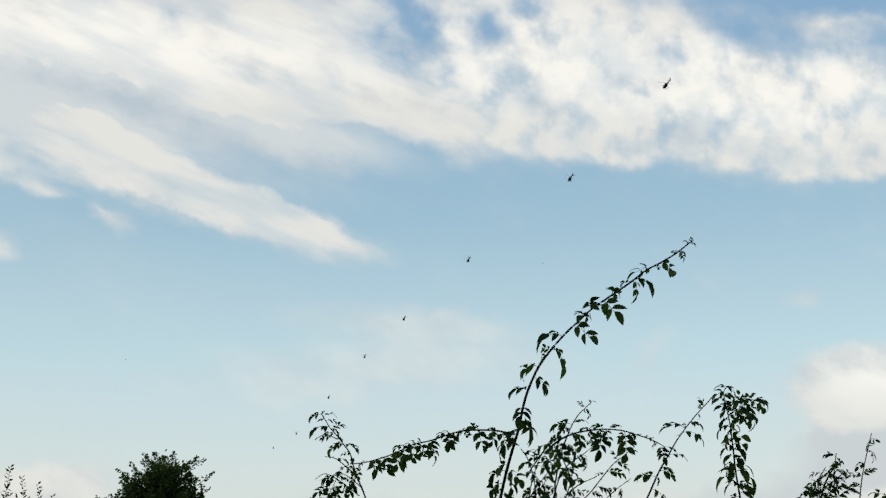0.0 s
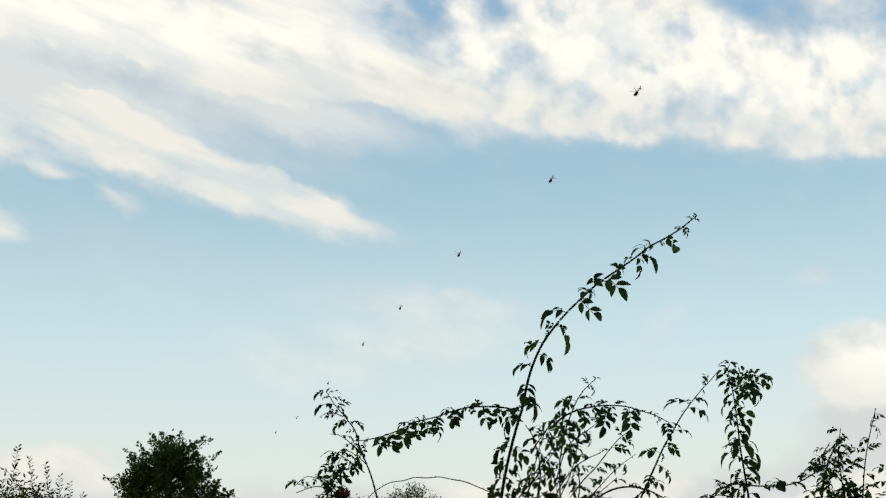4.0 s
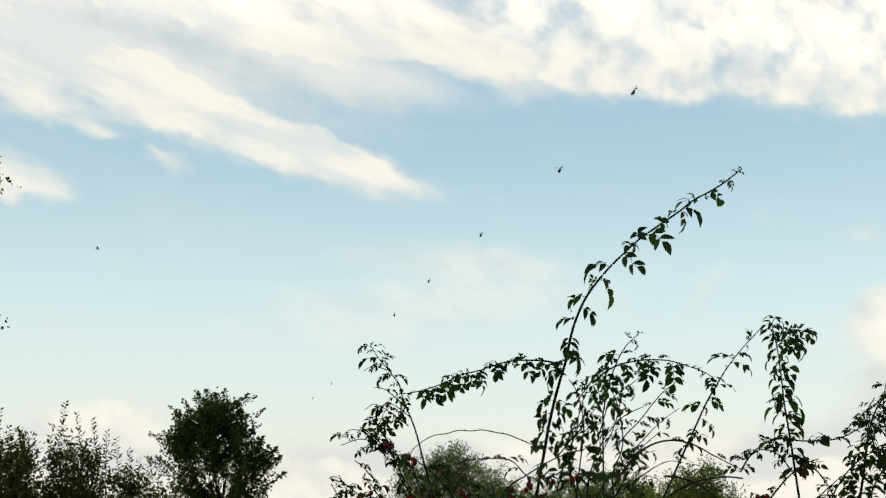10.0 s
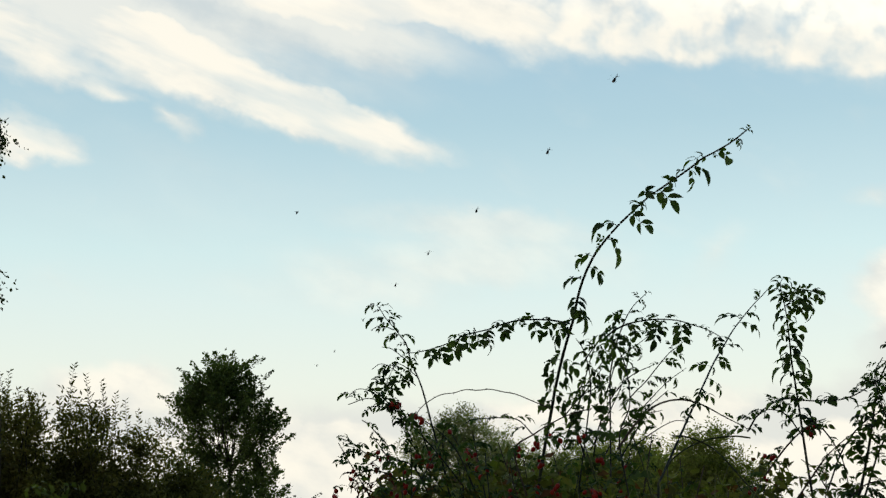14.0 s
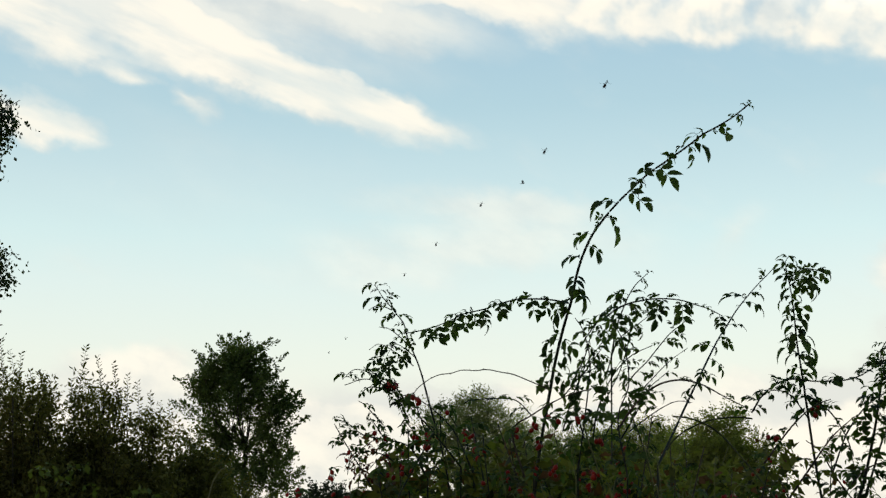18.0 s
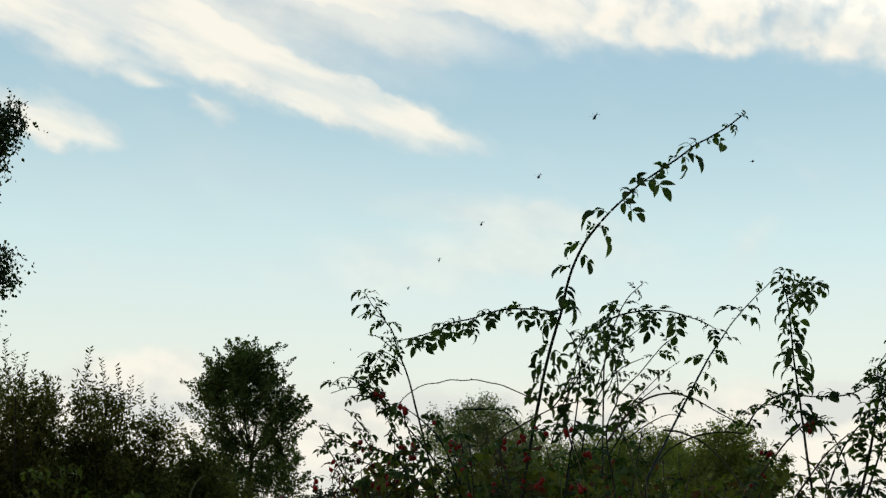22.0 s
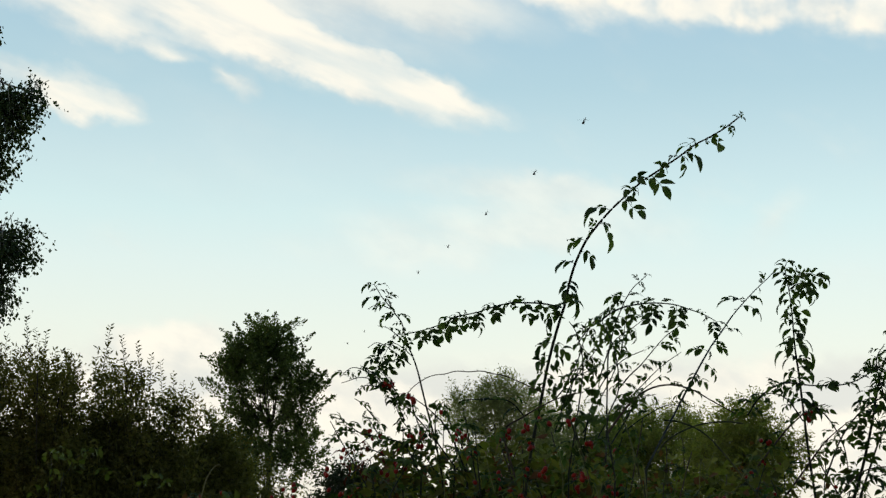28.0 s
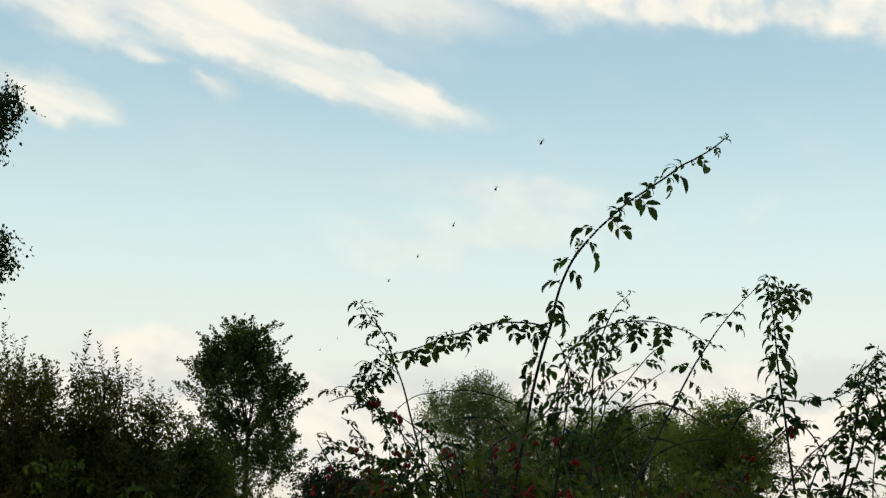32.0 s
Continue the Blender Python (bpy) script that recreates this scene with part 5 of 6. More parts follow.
def right_rose():
    r = Rose((1.084, 4.132, 0.000), "dog rose with upright leafy canes and crossing bare stems", 7)
    twig = r.cane([(1.108, 4.170, 1.640), (1.078, 4.150, 1.845), (1.065, 4.140, 1.958), (1.055, 4.130, 2.039), (1.046, 4.120, 2.103), (1.038, 4.110, 2.151), (1.033, 4.100, 2.199), (1.028, 4.090, 2.247), (1.022, 4.080, 2.295), (1.014, 4.070, 2.330), (1.005, 4.060, 2.348)],
                  0.005, 0.0014, None, foot=True)
    r.dress(twig, ((0.405, 190, 0.96, -15), (0.381, 5, 0.92, -20), (0.356, 195, 1.08, -15), (0.339, -20, 0.96, -20), (0.315, 190, 0.96, -20), (0.299, 10, 0.84, -30), (0.277, 195, 0.92, -15), (0.266, -15, 0.96, -15), (0.241, 5, 0.77, -20), (0.238, 172, 0.77, -20), (0.204, 200, 1.15, -10), (0.2, -28, 1.26, -10), (0.183, 0, 0.88, -15), (0.178, 205, 0.84, -20), (0.167, 15, 0.57, -25)), kind=BROAD_LEAVES, scale=1.35)
    r.dress(twig, ((0.158, 195, 0.8, -15), (0.142, 5, 0.69, -40), (0.129, 190, 0.72, -20), (0.122, -10, 0.84, -15), (0.112, 175, 0.65, -30), (0.106, 12, 0.84, -15), (0.093, -165, 0.68, -25), (0.076, -60, 0.46, -40), (0.071, 200, 0.84, -10), (0.06, -20, 0.57, -30), (0.051, 185, 0.65, -15), (0.04, 0, 0.64, -15), (0.023, 195, 0.53, -10), (0.018, 15, 0.45, -20), (0.012, 160, 0.45, -20)), kind=BROAD_LEAVES, scale=1.35)
    twig = r.cane([(1.016, 4.070, 2.326), (1.028, 4.060, 2.349), (1.050, 4.050, 2.362), (1.077, 4.040, 2.360), (1.101, 4.030, 2.349)],
                  0.0022, 0.001, None)
    r.dress(twig, ((0.098, 150, 0.49, -15), (0.085, 110, 0.45, -10), (0.075, -60, 0.64, -20), (0.064, 80, 0.45, -20), (0.058, -85, 0.68, -20), (0.048, 60, 0.38, 0), (0.04, -70, 0.64, -20), (0.029, 70, 0.38, -20), (0.022, -50, 0.56, -20), (0.012, 30, 0.41, 0), (0.005, -60, 0.64, -10), (0, 20, 0.45, 0), (0, -30, 0.53, 0)), kind=BROAD_LEAVES, scale=1.35)
    twig = r.cane([(1.017, 4.070, 2.318), (1.037, 4.050, 2.331), (1.059, 4.040, 2.329), (1.072, 4.030, 2.309)],
                  0.0022, 0.001, None)
    r.dress(twig, ((0.064, 120, 0.49, -20), (0.053, -80, 0.64, -20), (0.042, 40, 0.45, -25), (0.032, -100, 0.64, -20), (0.025, 10, 0.64, -20), (0.016, -120, 0.68, -15), (0.007, -20, 0.56, -20), (0, -70, 0.68, -10), (0, -110, 0.56, -20)), kind=BROAD_LEAVES, scale=1.35)
    twig = r.cane([(1.014, 4.070, 2.330), (1.009, 4.070, 2.360), (1.006, 4.065, 2.384), (1.012, 4.060, 2.397)],
                  0.002, 0.001, None)
    r.dress(twig, ((0.061, 175, 0.57, -15), (0.041, 170, 0.57, -15), (0.027, 20, 0.45, -20), (0.014, 190, 0.64, -10), (0.003, 150, 0.49, -15), (0, -20, 0.57, -15), (0, 30, 0.3, 0)), kind=BROAD_LEAVES, scale=1.35)
    r.cane([(1.165, 4.112, 1.647), (1.208, 4.097, 1.781), (1.238, 4.082, 1.908), (1.260, 4.064, 2.035), (1.280, 4.049, 2.114), (1.317, 4.030, 2.176)], 0.007, 0.002, (0.4, 1.0), 0.027, 1.1, both=0.55, foot=True)
    r.cane([(1.193, 4.156, 1.647), (1.239, 4.140, 1.783), (1.284, 4.120, 1.911), (1.345, 4.094, 2.006)], 0.006, 0.002, (0.35, 1.0), 0.04, 0.95, both=0.5, foot=True)
    r.cane([(0.886, 4.059, 1.951), (0.924, 4.047, 2.006), (0.986, 4.030, 2.041), (1.068, 4.011, 2.034), (1.157, 3.988, 2.039), (1.230, 3.963, 2.079), (1.302, 3.935, 2.132)], 0.003, 0.0016, (0.0, 1.0), 0.036, 0.9, both=0.5)
    r.cane([(1.094, 4.024, 1.777), (1.140, 4.005, 1.894), (1.200, 3.983, 1.971), (1.273, 3.958, 2.009), (1.344, 3.935, 2.015)], 0.003, 0.0014, (0.2, 1.0), 0.036, 0.9, both=0.5)
    r.cane([(0.936, 3.960, 1.682), (1.012, 3.940, 1.789), (1.072, 3.921, 1.872), (1.130, 3.902, 1.925)], 0.004, 0.0014, (0.3, 1.0), 0.045, 0.9, mat=OLD_CANE)
    r.cane([(0.894, 3.965, 1.804), (0.970, 3.943, 1.903), (1.029, 3.925, 1.957), (1.073, 3.912, 1.974)], 0.0035, 0.0014, (0.1, 1.0), 0.04, 0.9, mat=OLD_CANE)
    r.cane([(1.037, 4.028, 1.934), (0.993, 4.033, 1.997), (0.947, 4.041, 2.013), (0.914, 4.050, 1.995)], 0.0025, 0.0014, (0.1, 1.0), 0.035, 0.95)
    r.cane([(1.178, 4.005, 1.654), (1.108, 4.021, 1.762), (1.066, 4.028, 1.840), (1.029, 4.034, 1.871)], 0.003, 0.0014, (0.3, 1.0), 0.06, 0.9, mat=OLD_CANE)
    r.cane([(1.076, 4.031, 1.653), (1.167, 4.004, 1.777), (1.240, 3.983, 1.808), (1.311, 3.962, 1.793)], 0.003, 0.0014, (0.3, 1.0), 0.045, 0.9, mat=OLD_CANE)
    r.cane([(1.256, 3.982, 1.647), (1.262, 3.978, 1.777), (1.270, 3.970, 1.870), (1.293, 3.958, 1.947)], 0.003, 0.0014, (0.3, 1.0), 0.045, 0.9, foot=True)
    r.cane([(1.061, 4.119, 2.006), (1.121, 4.109, 1.957), (1.165, 4.103, 1.877), (1.179, 4.104, 1.797)], 0.003, 0.0014, (0.1, 1.0), 0.04, 0.9)
    r.cane([(1.319, 3.963, 1.648), (1.326, 3.955, 1.839), (1.332, 3.941, 1.992), (1.347, 3.923, 2.115), (1.376, 3.896, 2.237)], 0.004, 0.0012, (0.4, 1.0), 0.03, 0.9, both=0.55, foot=True)
    r.cane([(1.312, 3.959, 1.839), (1.287, 3.955, 1.993), (1.274, 3.947, 2.102), (1.283, 3.933, 2.187)], 0.003, 0.0012, (0.2, 1.0), 0.024, 1.1, both=0.6)
    r.cane([(1.342, 4.001, 1.872), (1.302, 4.000, 2.029), (1.244, 4.010, 2.093), (1.200, 4.024, 2.078)], 0.003, 0.0012, (0.2, 1.0), 0.026, 1.1, both=0.6)
    r.cane([(1.380, 3.941, 1.777), (1.399, 3.920, 1.991), (1.428, 3.900, 2.082), (1.469, 3.878, 2.142)], 0.003, 0.0012, (0.2, 1.0), 0.026, 1.1, both=0.6)
    r.cane([(1.257, 3.918, 1.928), (1.230, 3.917, 2.020), (1.217, 3.912, 2.097), (1.238, 3.900, 2.142)], 0.003, 0.0012, (0.1, 1.0), 0.03, 0.9, both=0.6)
    last = thicket(r, (0.623, 3.913, 1.723), (1.086, 4.131, 1.702), 18, 22)
    hip_clusters(r, last, ((0.880, 3.750, 1.859), (0.849, 3.750, 1.776), (0.884, 3.750, 1.712), (0.746, 3.750, 1.705), (0.762, 3.750, 1.700), (0.778, 3.750, 1.659), (1.079, 3.750, 1.753), (1.029, 3.750, 1.676), (1.004, 3.750, 1.931), (0.584, 3.750, 1.651)))
    return r


def thicket(r, a, b, canes, hips):
    """The tangle low in the hedge: crossing canes, small leaves that fill it, and hips in clusters."""
    rng = r.rng
    a, b = Vector(a), Vector(b)
    arr = np.random.default_rng(rng.randrange(1000))
    last = None
    for i in range(canes):
        q = a.lerp(b, rng.random()) + Vector((rng.uniform(-0.05, 0.05), rng.uniform(-0.3, 0.5), 0))
        top = Vector((q.x + rng.uniform(-0.22, 0.22), q.y, 1.6 + rng.uniform(0.12, 0.3)))
        foot = Vector((q.x + rng.uniform(-0.12, 0.12), q.y, 1.2))
        cane, at_length, total = r.cane([(foot.x, foot.y, 0), foot, foot.lerp(top, 0.55) + Vector((rng.uniform(-0.06, 0.06), 0, 0.02)), top], 0.005, 0.0012, (0.72, 1.0), 0.06, 0.9, mat=OLD_CANE if i % 3 == 0 else None)
        last = cane
        for k in range(max(1, int(hips / canes) + (1 if rng.random() < 0.6 else 0))):
            s = rng.uniform(0.82, 1.0) * total
            p, _ = at_length(s)
            if p.z > 1.82:
                continue
            for j in range(rng.choice((0, 0, 1, 2))):
                r.hip(cane, p + r.at + Vector((rng.uniform(-0.022, 0.022), rng.uniform(-0.04, 0.0), rng.uniform(-0.02, 0.02))), rng.uniform(0.5, 0.74))
    n = 220 * canes
    k = n // 16
    u = arr.uniform(-0.05, 1.05, k)
    crest = 1.6 + 0.185 + 0.05 * np.sin(u * 17 + a.x * 5) + 0.04 * np.sin(u * 41)
    z = crest - np.abs(arr.normal(size=k)) * 0.26
    z = np.where(arr.random(k) < 0.22, arr.uniform(0.3, 1.5, k), z)
    tuft = np.stack([a.x + (b.x - a.x) * u - r.at.x, a.y + (b.y - a.y) * u + arr.uniform(-0.15, 0.75, k) - r.at.y, z], 1)
    n = k * 16
    pts = np.repeat(tuft, 16, 0) + arr.normal(size=(n, 3)) * [0.035, 0.035, 0.025]
    ways = arr.normal(size=(n, 3)) * [1, 1, 0.6] + [0, 0, -0.3]
    part("foliage", leaf_cloud("foliage", pts, ways, 0.034, 0.019, ROSE_MASS, arr), ROSE_MASS, r.thing, "", "stuff")
    return last


def hip_clusters(r, cane, places):
    """Hips in twos to fours at the ends of short side shoots."""
    for q in places:
        back = r.rng.uniform(-0.02, 0.13)
        for k in range(r.rng.choice((1, 2, 3, 4, 5))):
            r.hip(cane, Vector(q) + Vector((r.rng.uniform(-0.015, 0.015), back + r.rng.uniform(-0.01, 0.02), r.rng.uniform(-0.012, 0.012))), r.rng.uniform(0.58, 0.84))
        r.leaf(cane, Vector(q) + Vector((0, 0.01, 0.01)), r.rng.uniform(0, 360), 0.7, r.rng.uniform(-40, 20), 0)


main_rose()
left_rose()
right_rose()


def grass_stalks():
    """Thin green stalks that stand up through the thicket."""
    rng = random.Random(12)
    # tip x and z, then x and z of a lower point
    for x1, z1, x0, z0 in ((0.337, 1.819, 0.389, 1.639), (0.139, 1.774, 0.183, 1.628), (0.443, 1.850, 0.485, 1.699), (0.022, 1.794, 0.048, 1.679), (0.431, 1.749, 0.389, 1.669), (0.462, 1.798, 0.489, 1.641), (0.637, 1.798, 0.601, 1.714), (0.722, 1.792, 0.631, 1.641), (0.298, 1.793, 0.305, 1.665), (0.555, 1.738, 0.528, 1.641), (0.229, 1.725, 0.259, 1.634)):
        y = 3.15 + rng.uniform(-0.05, 0.05)
        foot = x0 + (x0 - x1) * 0.5
        g = thing("grass_stalk", (foot, y, 0), "thin green grass stalk standing in the rose thicket", "grass", "green stalks")
        v, f = [], []
        tube(v, f, spline([(0, 0, 0), ((x0 - foot) * 0.4, 0, z0 * 0.6), (x0 - foot, 0, z0), ((x0 + x1) * 0.5 - foot + rng.uniform(-0.004, 0.004), 0, (z0 + z1) * 0.5), (x1 - foot, 0.01, z1)], 6), 0.0016, 0.0008, 5)
        part("stem", mesh_of("stem", v, f), GREEN_STALK, g)


grass_stalks()


def low_left():
    """Low growth before the sallows: a rose with hips, bright bramble leaves and a dry grass stalk."""
    r = Rose((-0.429, 3.611, 0.000), "low dog rose with a few red hips before the sallows", 8)
    thicket_low(r)
    for pts in ([(-0.470, 2.995, 1.618), (-0.465, 2.996, 1.664), (-0.454, 2.997, 1.716), (-0.439, 2.998, 1.743), (-0.428, 3.000, 1.750)],):
        v, f = [], []
        foot = Vector(pts[0])
        g = thing("grass_stalk", (foot.x, foot.y, 0), "dry pale bent grass stalk", "grass", "dry stalks")
        line = [q - Vector((foot.x, foot.y, 0)) for q in spline([(foot.x, foot.y, 0), (foot.x, foot.y, 0.9)] + pts, 6)]
        tube(v, f, line, 0.0019, 0.0011, 5)
        part("stem", mesh_of("stem", v, f), STRAW, g)


def thicket_low(r):
    rng = r.rng
    arr = np.random.default_rng(77)
    for x, y, d in ((-0.583, 3.584, 1.663), (-0.499, 3.599, 1.658), (-0.431, 3.711, 1.663), (-0.334, 3.623, 1.677), (-0.254, 3.531, 1.697)):
        q = Vector((x, y, d))
        cane, _, _ = r.cane([q + Vector((0.05, 0.02, -0.4)), q + Vector((-0.02, 0, -0.1)), q + Vector((0.03, 0, 0.03))], 0.003, 0.001, (0.3, 1), 0.06, 0.85)
        for k in range(2):
            r.hip(cane, q + Vector((rng.uniform(-0.05, 0.05), rng.uniform(-0.05, 0), rng.uniform(-0.08, 0.03))), 0.7)
    hip_clusters(r, cane, ((-0.561, 3.420, 1.687), (-0.496, 3.420, 1.691), (-0.570, 3.420, 1.674), (-0.396, 3.420, 1.664), (-0.296, 3.420, 1.674), (-0.328, 3.420, 1.710), (-0.337, 3.420, 1.698), (-0.448, 3.420, 1.655)))
    a, b = Vector((-0.682, 3.666, 1.660)), Vector((-0.208, 3.636, 1.679))
    n = 2600
    u = arr.uniform(0, 1, n)
    pts = np.stack([a.x + (b.x - a.x) * u - r.at.x, a.y + arr.uniform(-0.1, 0.5, n) - r.at.y, 1.6 + 0.05 + 0.03 * np.sin(u * 23) - np.abs(arr.normal(size=n)) * 0.2], 1)
    part("foliage", leaf_cloud("foliage", pts, arr.normal(size=(n, 3)), 0.036, 0.02, ROSE_MASS, arr), ROSE_MASS, r.thing, "", "stuff")
    # bramble with lighter leaves
    base = Vector((-1.533, 5.823, 0.000))
    br = thing("bramble", base, "bramble with a few light green leaves", "shrub")
    v, f = [], []
    for pts in ([(-1.594, 5.806, 1.591), (-1.564, 5.811, 1.816), (-1.503, 5.825, 1.897), (-1.439, 5.842, 1.910)], [(-1.636, 5.793, 1.590), (-1.627, 5.793, 1.815), (-1.641, 5.785, 1.893)], [(-1.294, 5.886, 1.594), (-1.269, 5.890, 1.753), (-1.228, 5.897, 1.823)]):
        tube(v, f, [q - base for q in spline([(pts[0][0], pts[0][1], 0)] + pts, 5)], 0.002, 0.001, 5)
    part("brushwood", mesh_of("brushwood", v, f), CANE, br, "", "stuff")
    for q in ((-1.610, 5.795, 1.894), (-1.641, 5.786, 1.882), (-1.503, 5.825, 1.897), (-1.461, 5.836, 1.905), (-1.566, 5.809, 1.861), (-1.533, 5.819, 1.839), (-1.606, 5.799, 1.815), (-1.436, 5.847, 1.819), (-1.227, 5.898, 1.811), (-1.259, 5.892, 1.776), (-1.193, 5.907, 1.778), (-1.665, 5.783, 1.746)):
        k = 5
        at = np.array([Vector(q) - base] * k) + arr.normal(size=(k, 3)) * 0.012
        part("leaf", leaf_cloud("leaf", at, arr.normal(size=(k, 3)) + [0, 0, -0.3], 0.04, 0.022, BRIGHT_LEAF, arr), BRIGHT_LEAF, br, "light green bramble leaf")


low_left()


# ---- what flies ----
def build_helicopter():
    """A light twin helicopter with skids and a fenced tail, nose along +y, its origin under the mast."""
    h = thing("helicopter", (0, 0, 0), "small dark helicopter flying away in a loose line", "helicopter", "helicopters in line")
    bm = bmesh.new()
    bmesh.ops.create_uvsphere(bm, u_segments=20, v_segments=14, radius=1.0)
    for q in bm.verts:
        y = q.co.y
        q.co.x *= 1.05 * (1 - 0.25 * max(0, -y))
        q.co.z *= 1.05 * (1 - 0.30 * max(0, -y)) * (1 - 0.12 * max(0, y))
        q.co.y = y * 2.9 + 0.4
        if y < -0.3:
            q.co.z += 0.35 * (-y - 0.3)
    for fc in bm.faces:
        fc.smooth = True
    part("fuselage", bm, HELI, h)
    bm = bmesh.new()
    bmesh.ops.create_uvsphere(bm, u_segments=16, v_segments=10, radius=1.0)
    for q in bm.verts:
        q.co = Vector((q.co.x * 0.9, q.co.y * 1.15 + 2.25, q.co.z * 0.68 + 0.25))
        q.co.z -= 0.12 * max(0, q.co.y - 2.4)
    part("canopy", bm, HELI_GLASS, h, "dark tinted canopy glass")
    bm = bmesh.new()
    bmesh.ops.create_cube(bm, size=1.0)
    for q in bm.verts:
        q.co = Vector((q.co.x * (0.7 if q.co.z > 0 else 1.0), q.co.y * 2.4 - 0.2, q.co.z * 0.6 + 1.0))
    bmesh.ops.bevel(bm, geom=bm.edges[:], offset=0.12, segments=2, affect="EDGES")
    part("engine_cowl", bm, HELI, h)
    v, f = [], []
    tube(v, f, [Vector((0, -1.8, 0.55)), Vector((0, -4.0, 0.72)), Vector((0, -6.2, 0.9))], 0.38, 0.17, 10)
    part("tail_boom", mesh_of("tail_boom", v, f), HELI, h)
    bm = bmesh.new()
    bmesh.ops.create_cube(bm, size=1.0)
    for q in bm.verts:
        q.co = Vector((q.co.x * 0.16, q.co.y * (0.7 if q.co.z > 0 else 1.3) - 6.3 - 0.5 * q.co.z, q.co.z * 2.0 + 1.35))
    bmesh.ops.bevel(bm, geom=bm.edges[:], offset=0.05, segments=2, affect="EDGES")
    part("tail_fin", bm, HELI, h)
    for side in (-1, 1):
        bm = bmesh.new()
        bmesh.ops.create_cube(bm, size=1.0)
        for q in bm.verts:
            q.co = Vector((q.co.x * 1.1 + side * 0.75, q.co.y * 0.55 - 5.2, q.co.z * 0.08 + 0.85))
        part("stabiliser", bm, HELI, h)
        v, f = [], []
        tube(v, f, spline([(side * 1.0, -1.6, -1.45), (side * 1.0, 0.5, -1.45), (side * 1.0, 1.9, -1.42), (side * 1.0, 2.3, -1.2)], 4), 0.06, 0.05, 6)
        for y in (-0.7, 1.3):
            tube(v, f, spline([(side * 0.45, y, -0.65), (side * 0.85, y, -0.95), (side * 1.0, y, -1.45)], 4), 0.05, 0.05, 6)
        part("skid", mesh_of("skid", v, f), ROTOR, h)
    v, f = [], []
    tube(v, f, [Vector((0, 0, 1.2)), Vector((0, 0, 1.9))], 0.16, 0.12, 8)
    part("mast", mesh_of("mast", v, f), ROTOR, h)
    v, f = [], []
    for k in range(4):
        w = radians(90 * k)
        out, side = Vector((math.cos(w), math.sin(w), 0)), Vector((-math.sin(w), math.cos(w), 0))
        b = len(v)
        for r, z in ((0.1, 0.0), (1.5, 0.02), (3.4, 0.1), (5.1, 0.24)):
            for s, u in ((-0.1, 0), (0.1, 0), (0.1, 0.03), (-0.1, 0.03)):
                v.append(out * r + side * s + Vector((0, 0, z + u)))
        for i in range(3):
            for j in range(4):
                f.append((b + 4 * i + j, b + 4 * i + (j + 1) % 4, b + 4 * i + 4 + (j + 1) % 4, b + 4 * i + 4 + j))
        f.append((b + 12, b + 13, b + 14, b + 15))
        f.append((b + 3, b + 2, b + 1, b))
    rotor = part("main_rotor", mesh_of("main_rotor", v, f, smooth=False), ROTOR, h, "four grey rotor blades")
    rotor.matrix_basis = pose(0, 0, 1.92)
    v, f = [], []
    for k in range(3):
        w = radians(120 * k)
        tube(v, f, [Vector((0.14, 0, 0)), Vector((0.14, math.cos(w) * 0.95, math.sin(w) * 0.95))], 0.07, 0.05, 4)
    tail = part("tail_rotor", mesh_of("tail_rotor", v, f), ROTOR, h)
    tail.matrix_basis = pose(0, -6.5, 1.5)
    return h


def build_bird(at):
    """A dark bird in flight, its body along +y, with wings that beat about their roots."""
    b = thing("bird", at, "small dark bird flapping across the sky", "bird")
    bm = bmesh.new()
    bmesh.ops.create_uvsphere(bm, u_segments=12, v_segments=8, radius=1.0)
    for q in bm.verts:
        y = q.co.y
        taper = 1 - 0.55 * max(0, -y)
        q.co = Vector((q.co.x * 0.055 * taper, y * 0.17, q.co.z * 0.05 * taper))
    part("body", bm, FEATHER, b)
    bm = bmesh.new()
    bmesh.ops.create_cone(bm, cap_ends=True, segments=8, radius1=0.035, radius2=0.004, depth=0.09, matrix=pose(0, 0.2, 0.015, -90))
    part("head", bm, FEATHER, b)
    v = [(-0.02, -0.12, 0.0), (0.02, -0.12, 0.0), (0.06, -0.29, 0.0), (-0.06, -0.29, 0.0), (-0.02, -0.12, 0.012), (0.02, -0.12, 0.012), (0.06, -0.29, 0.006), (-0.06, -0.29, 0.006)]
    f = [(0, 3, 2, 1), (4, 5, 6, 7), (0, 1, 5, 4), (1, 2, 6, 5), (2, 3, 7, 6), (3, 0, 4, 7)]
    part("tail", mesh_of("tail", v, f, smooth=False), FEATHER, b)
    wings = []
    for side in (-1, 1):
        plan = ((0.0, 0.09, -0.07), (0.14, 0.13, -0.08), (0.26, 0.11, -0.07), (0.42, -0.02, -0.10))
        v, f = [], []
        for x, a, c in plan:
            v.extend(((side * x, a, 0.0), (side * x, c, 0.0), (side * x, c, 0.008), (side * x, a, 0.012)))
        for i in range(3):
            for j in range(4):
                f.append((4 * i + j, 4 * i + (j + 1) % 4, 4 * i + 4 + (j + 1) % 4, 4 * i + 4 + j))
        f += [(0, 3, 2, 1), (12, 13, 14, 15)]
        w = part("wing", mesh_of("wing", v, f, smooth=False), FEATHER, b)
        w.matrix_basis = pose(side * 0.03, 0, 0.01)
        wings.append((w, side))
    return b, wings


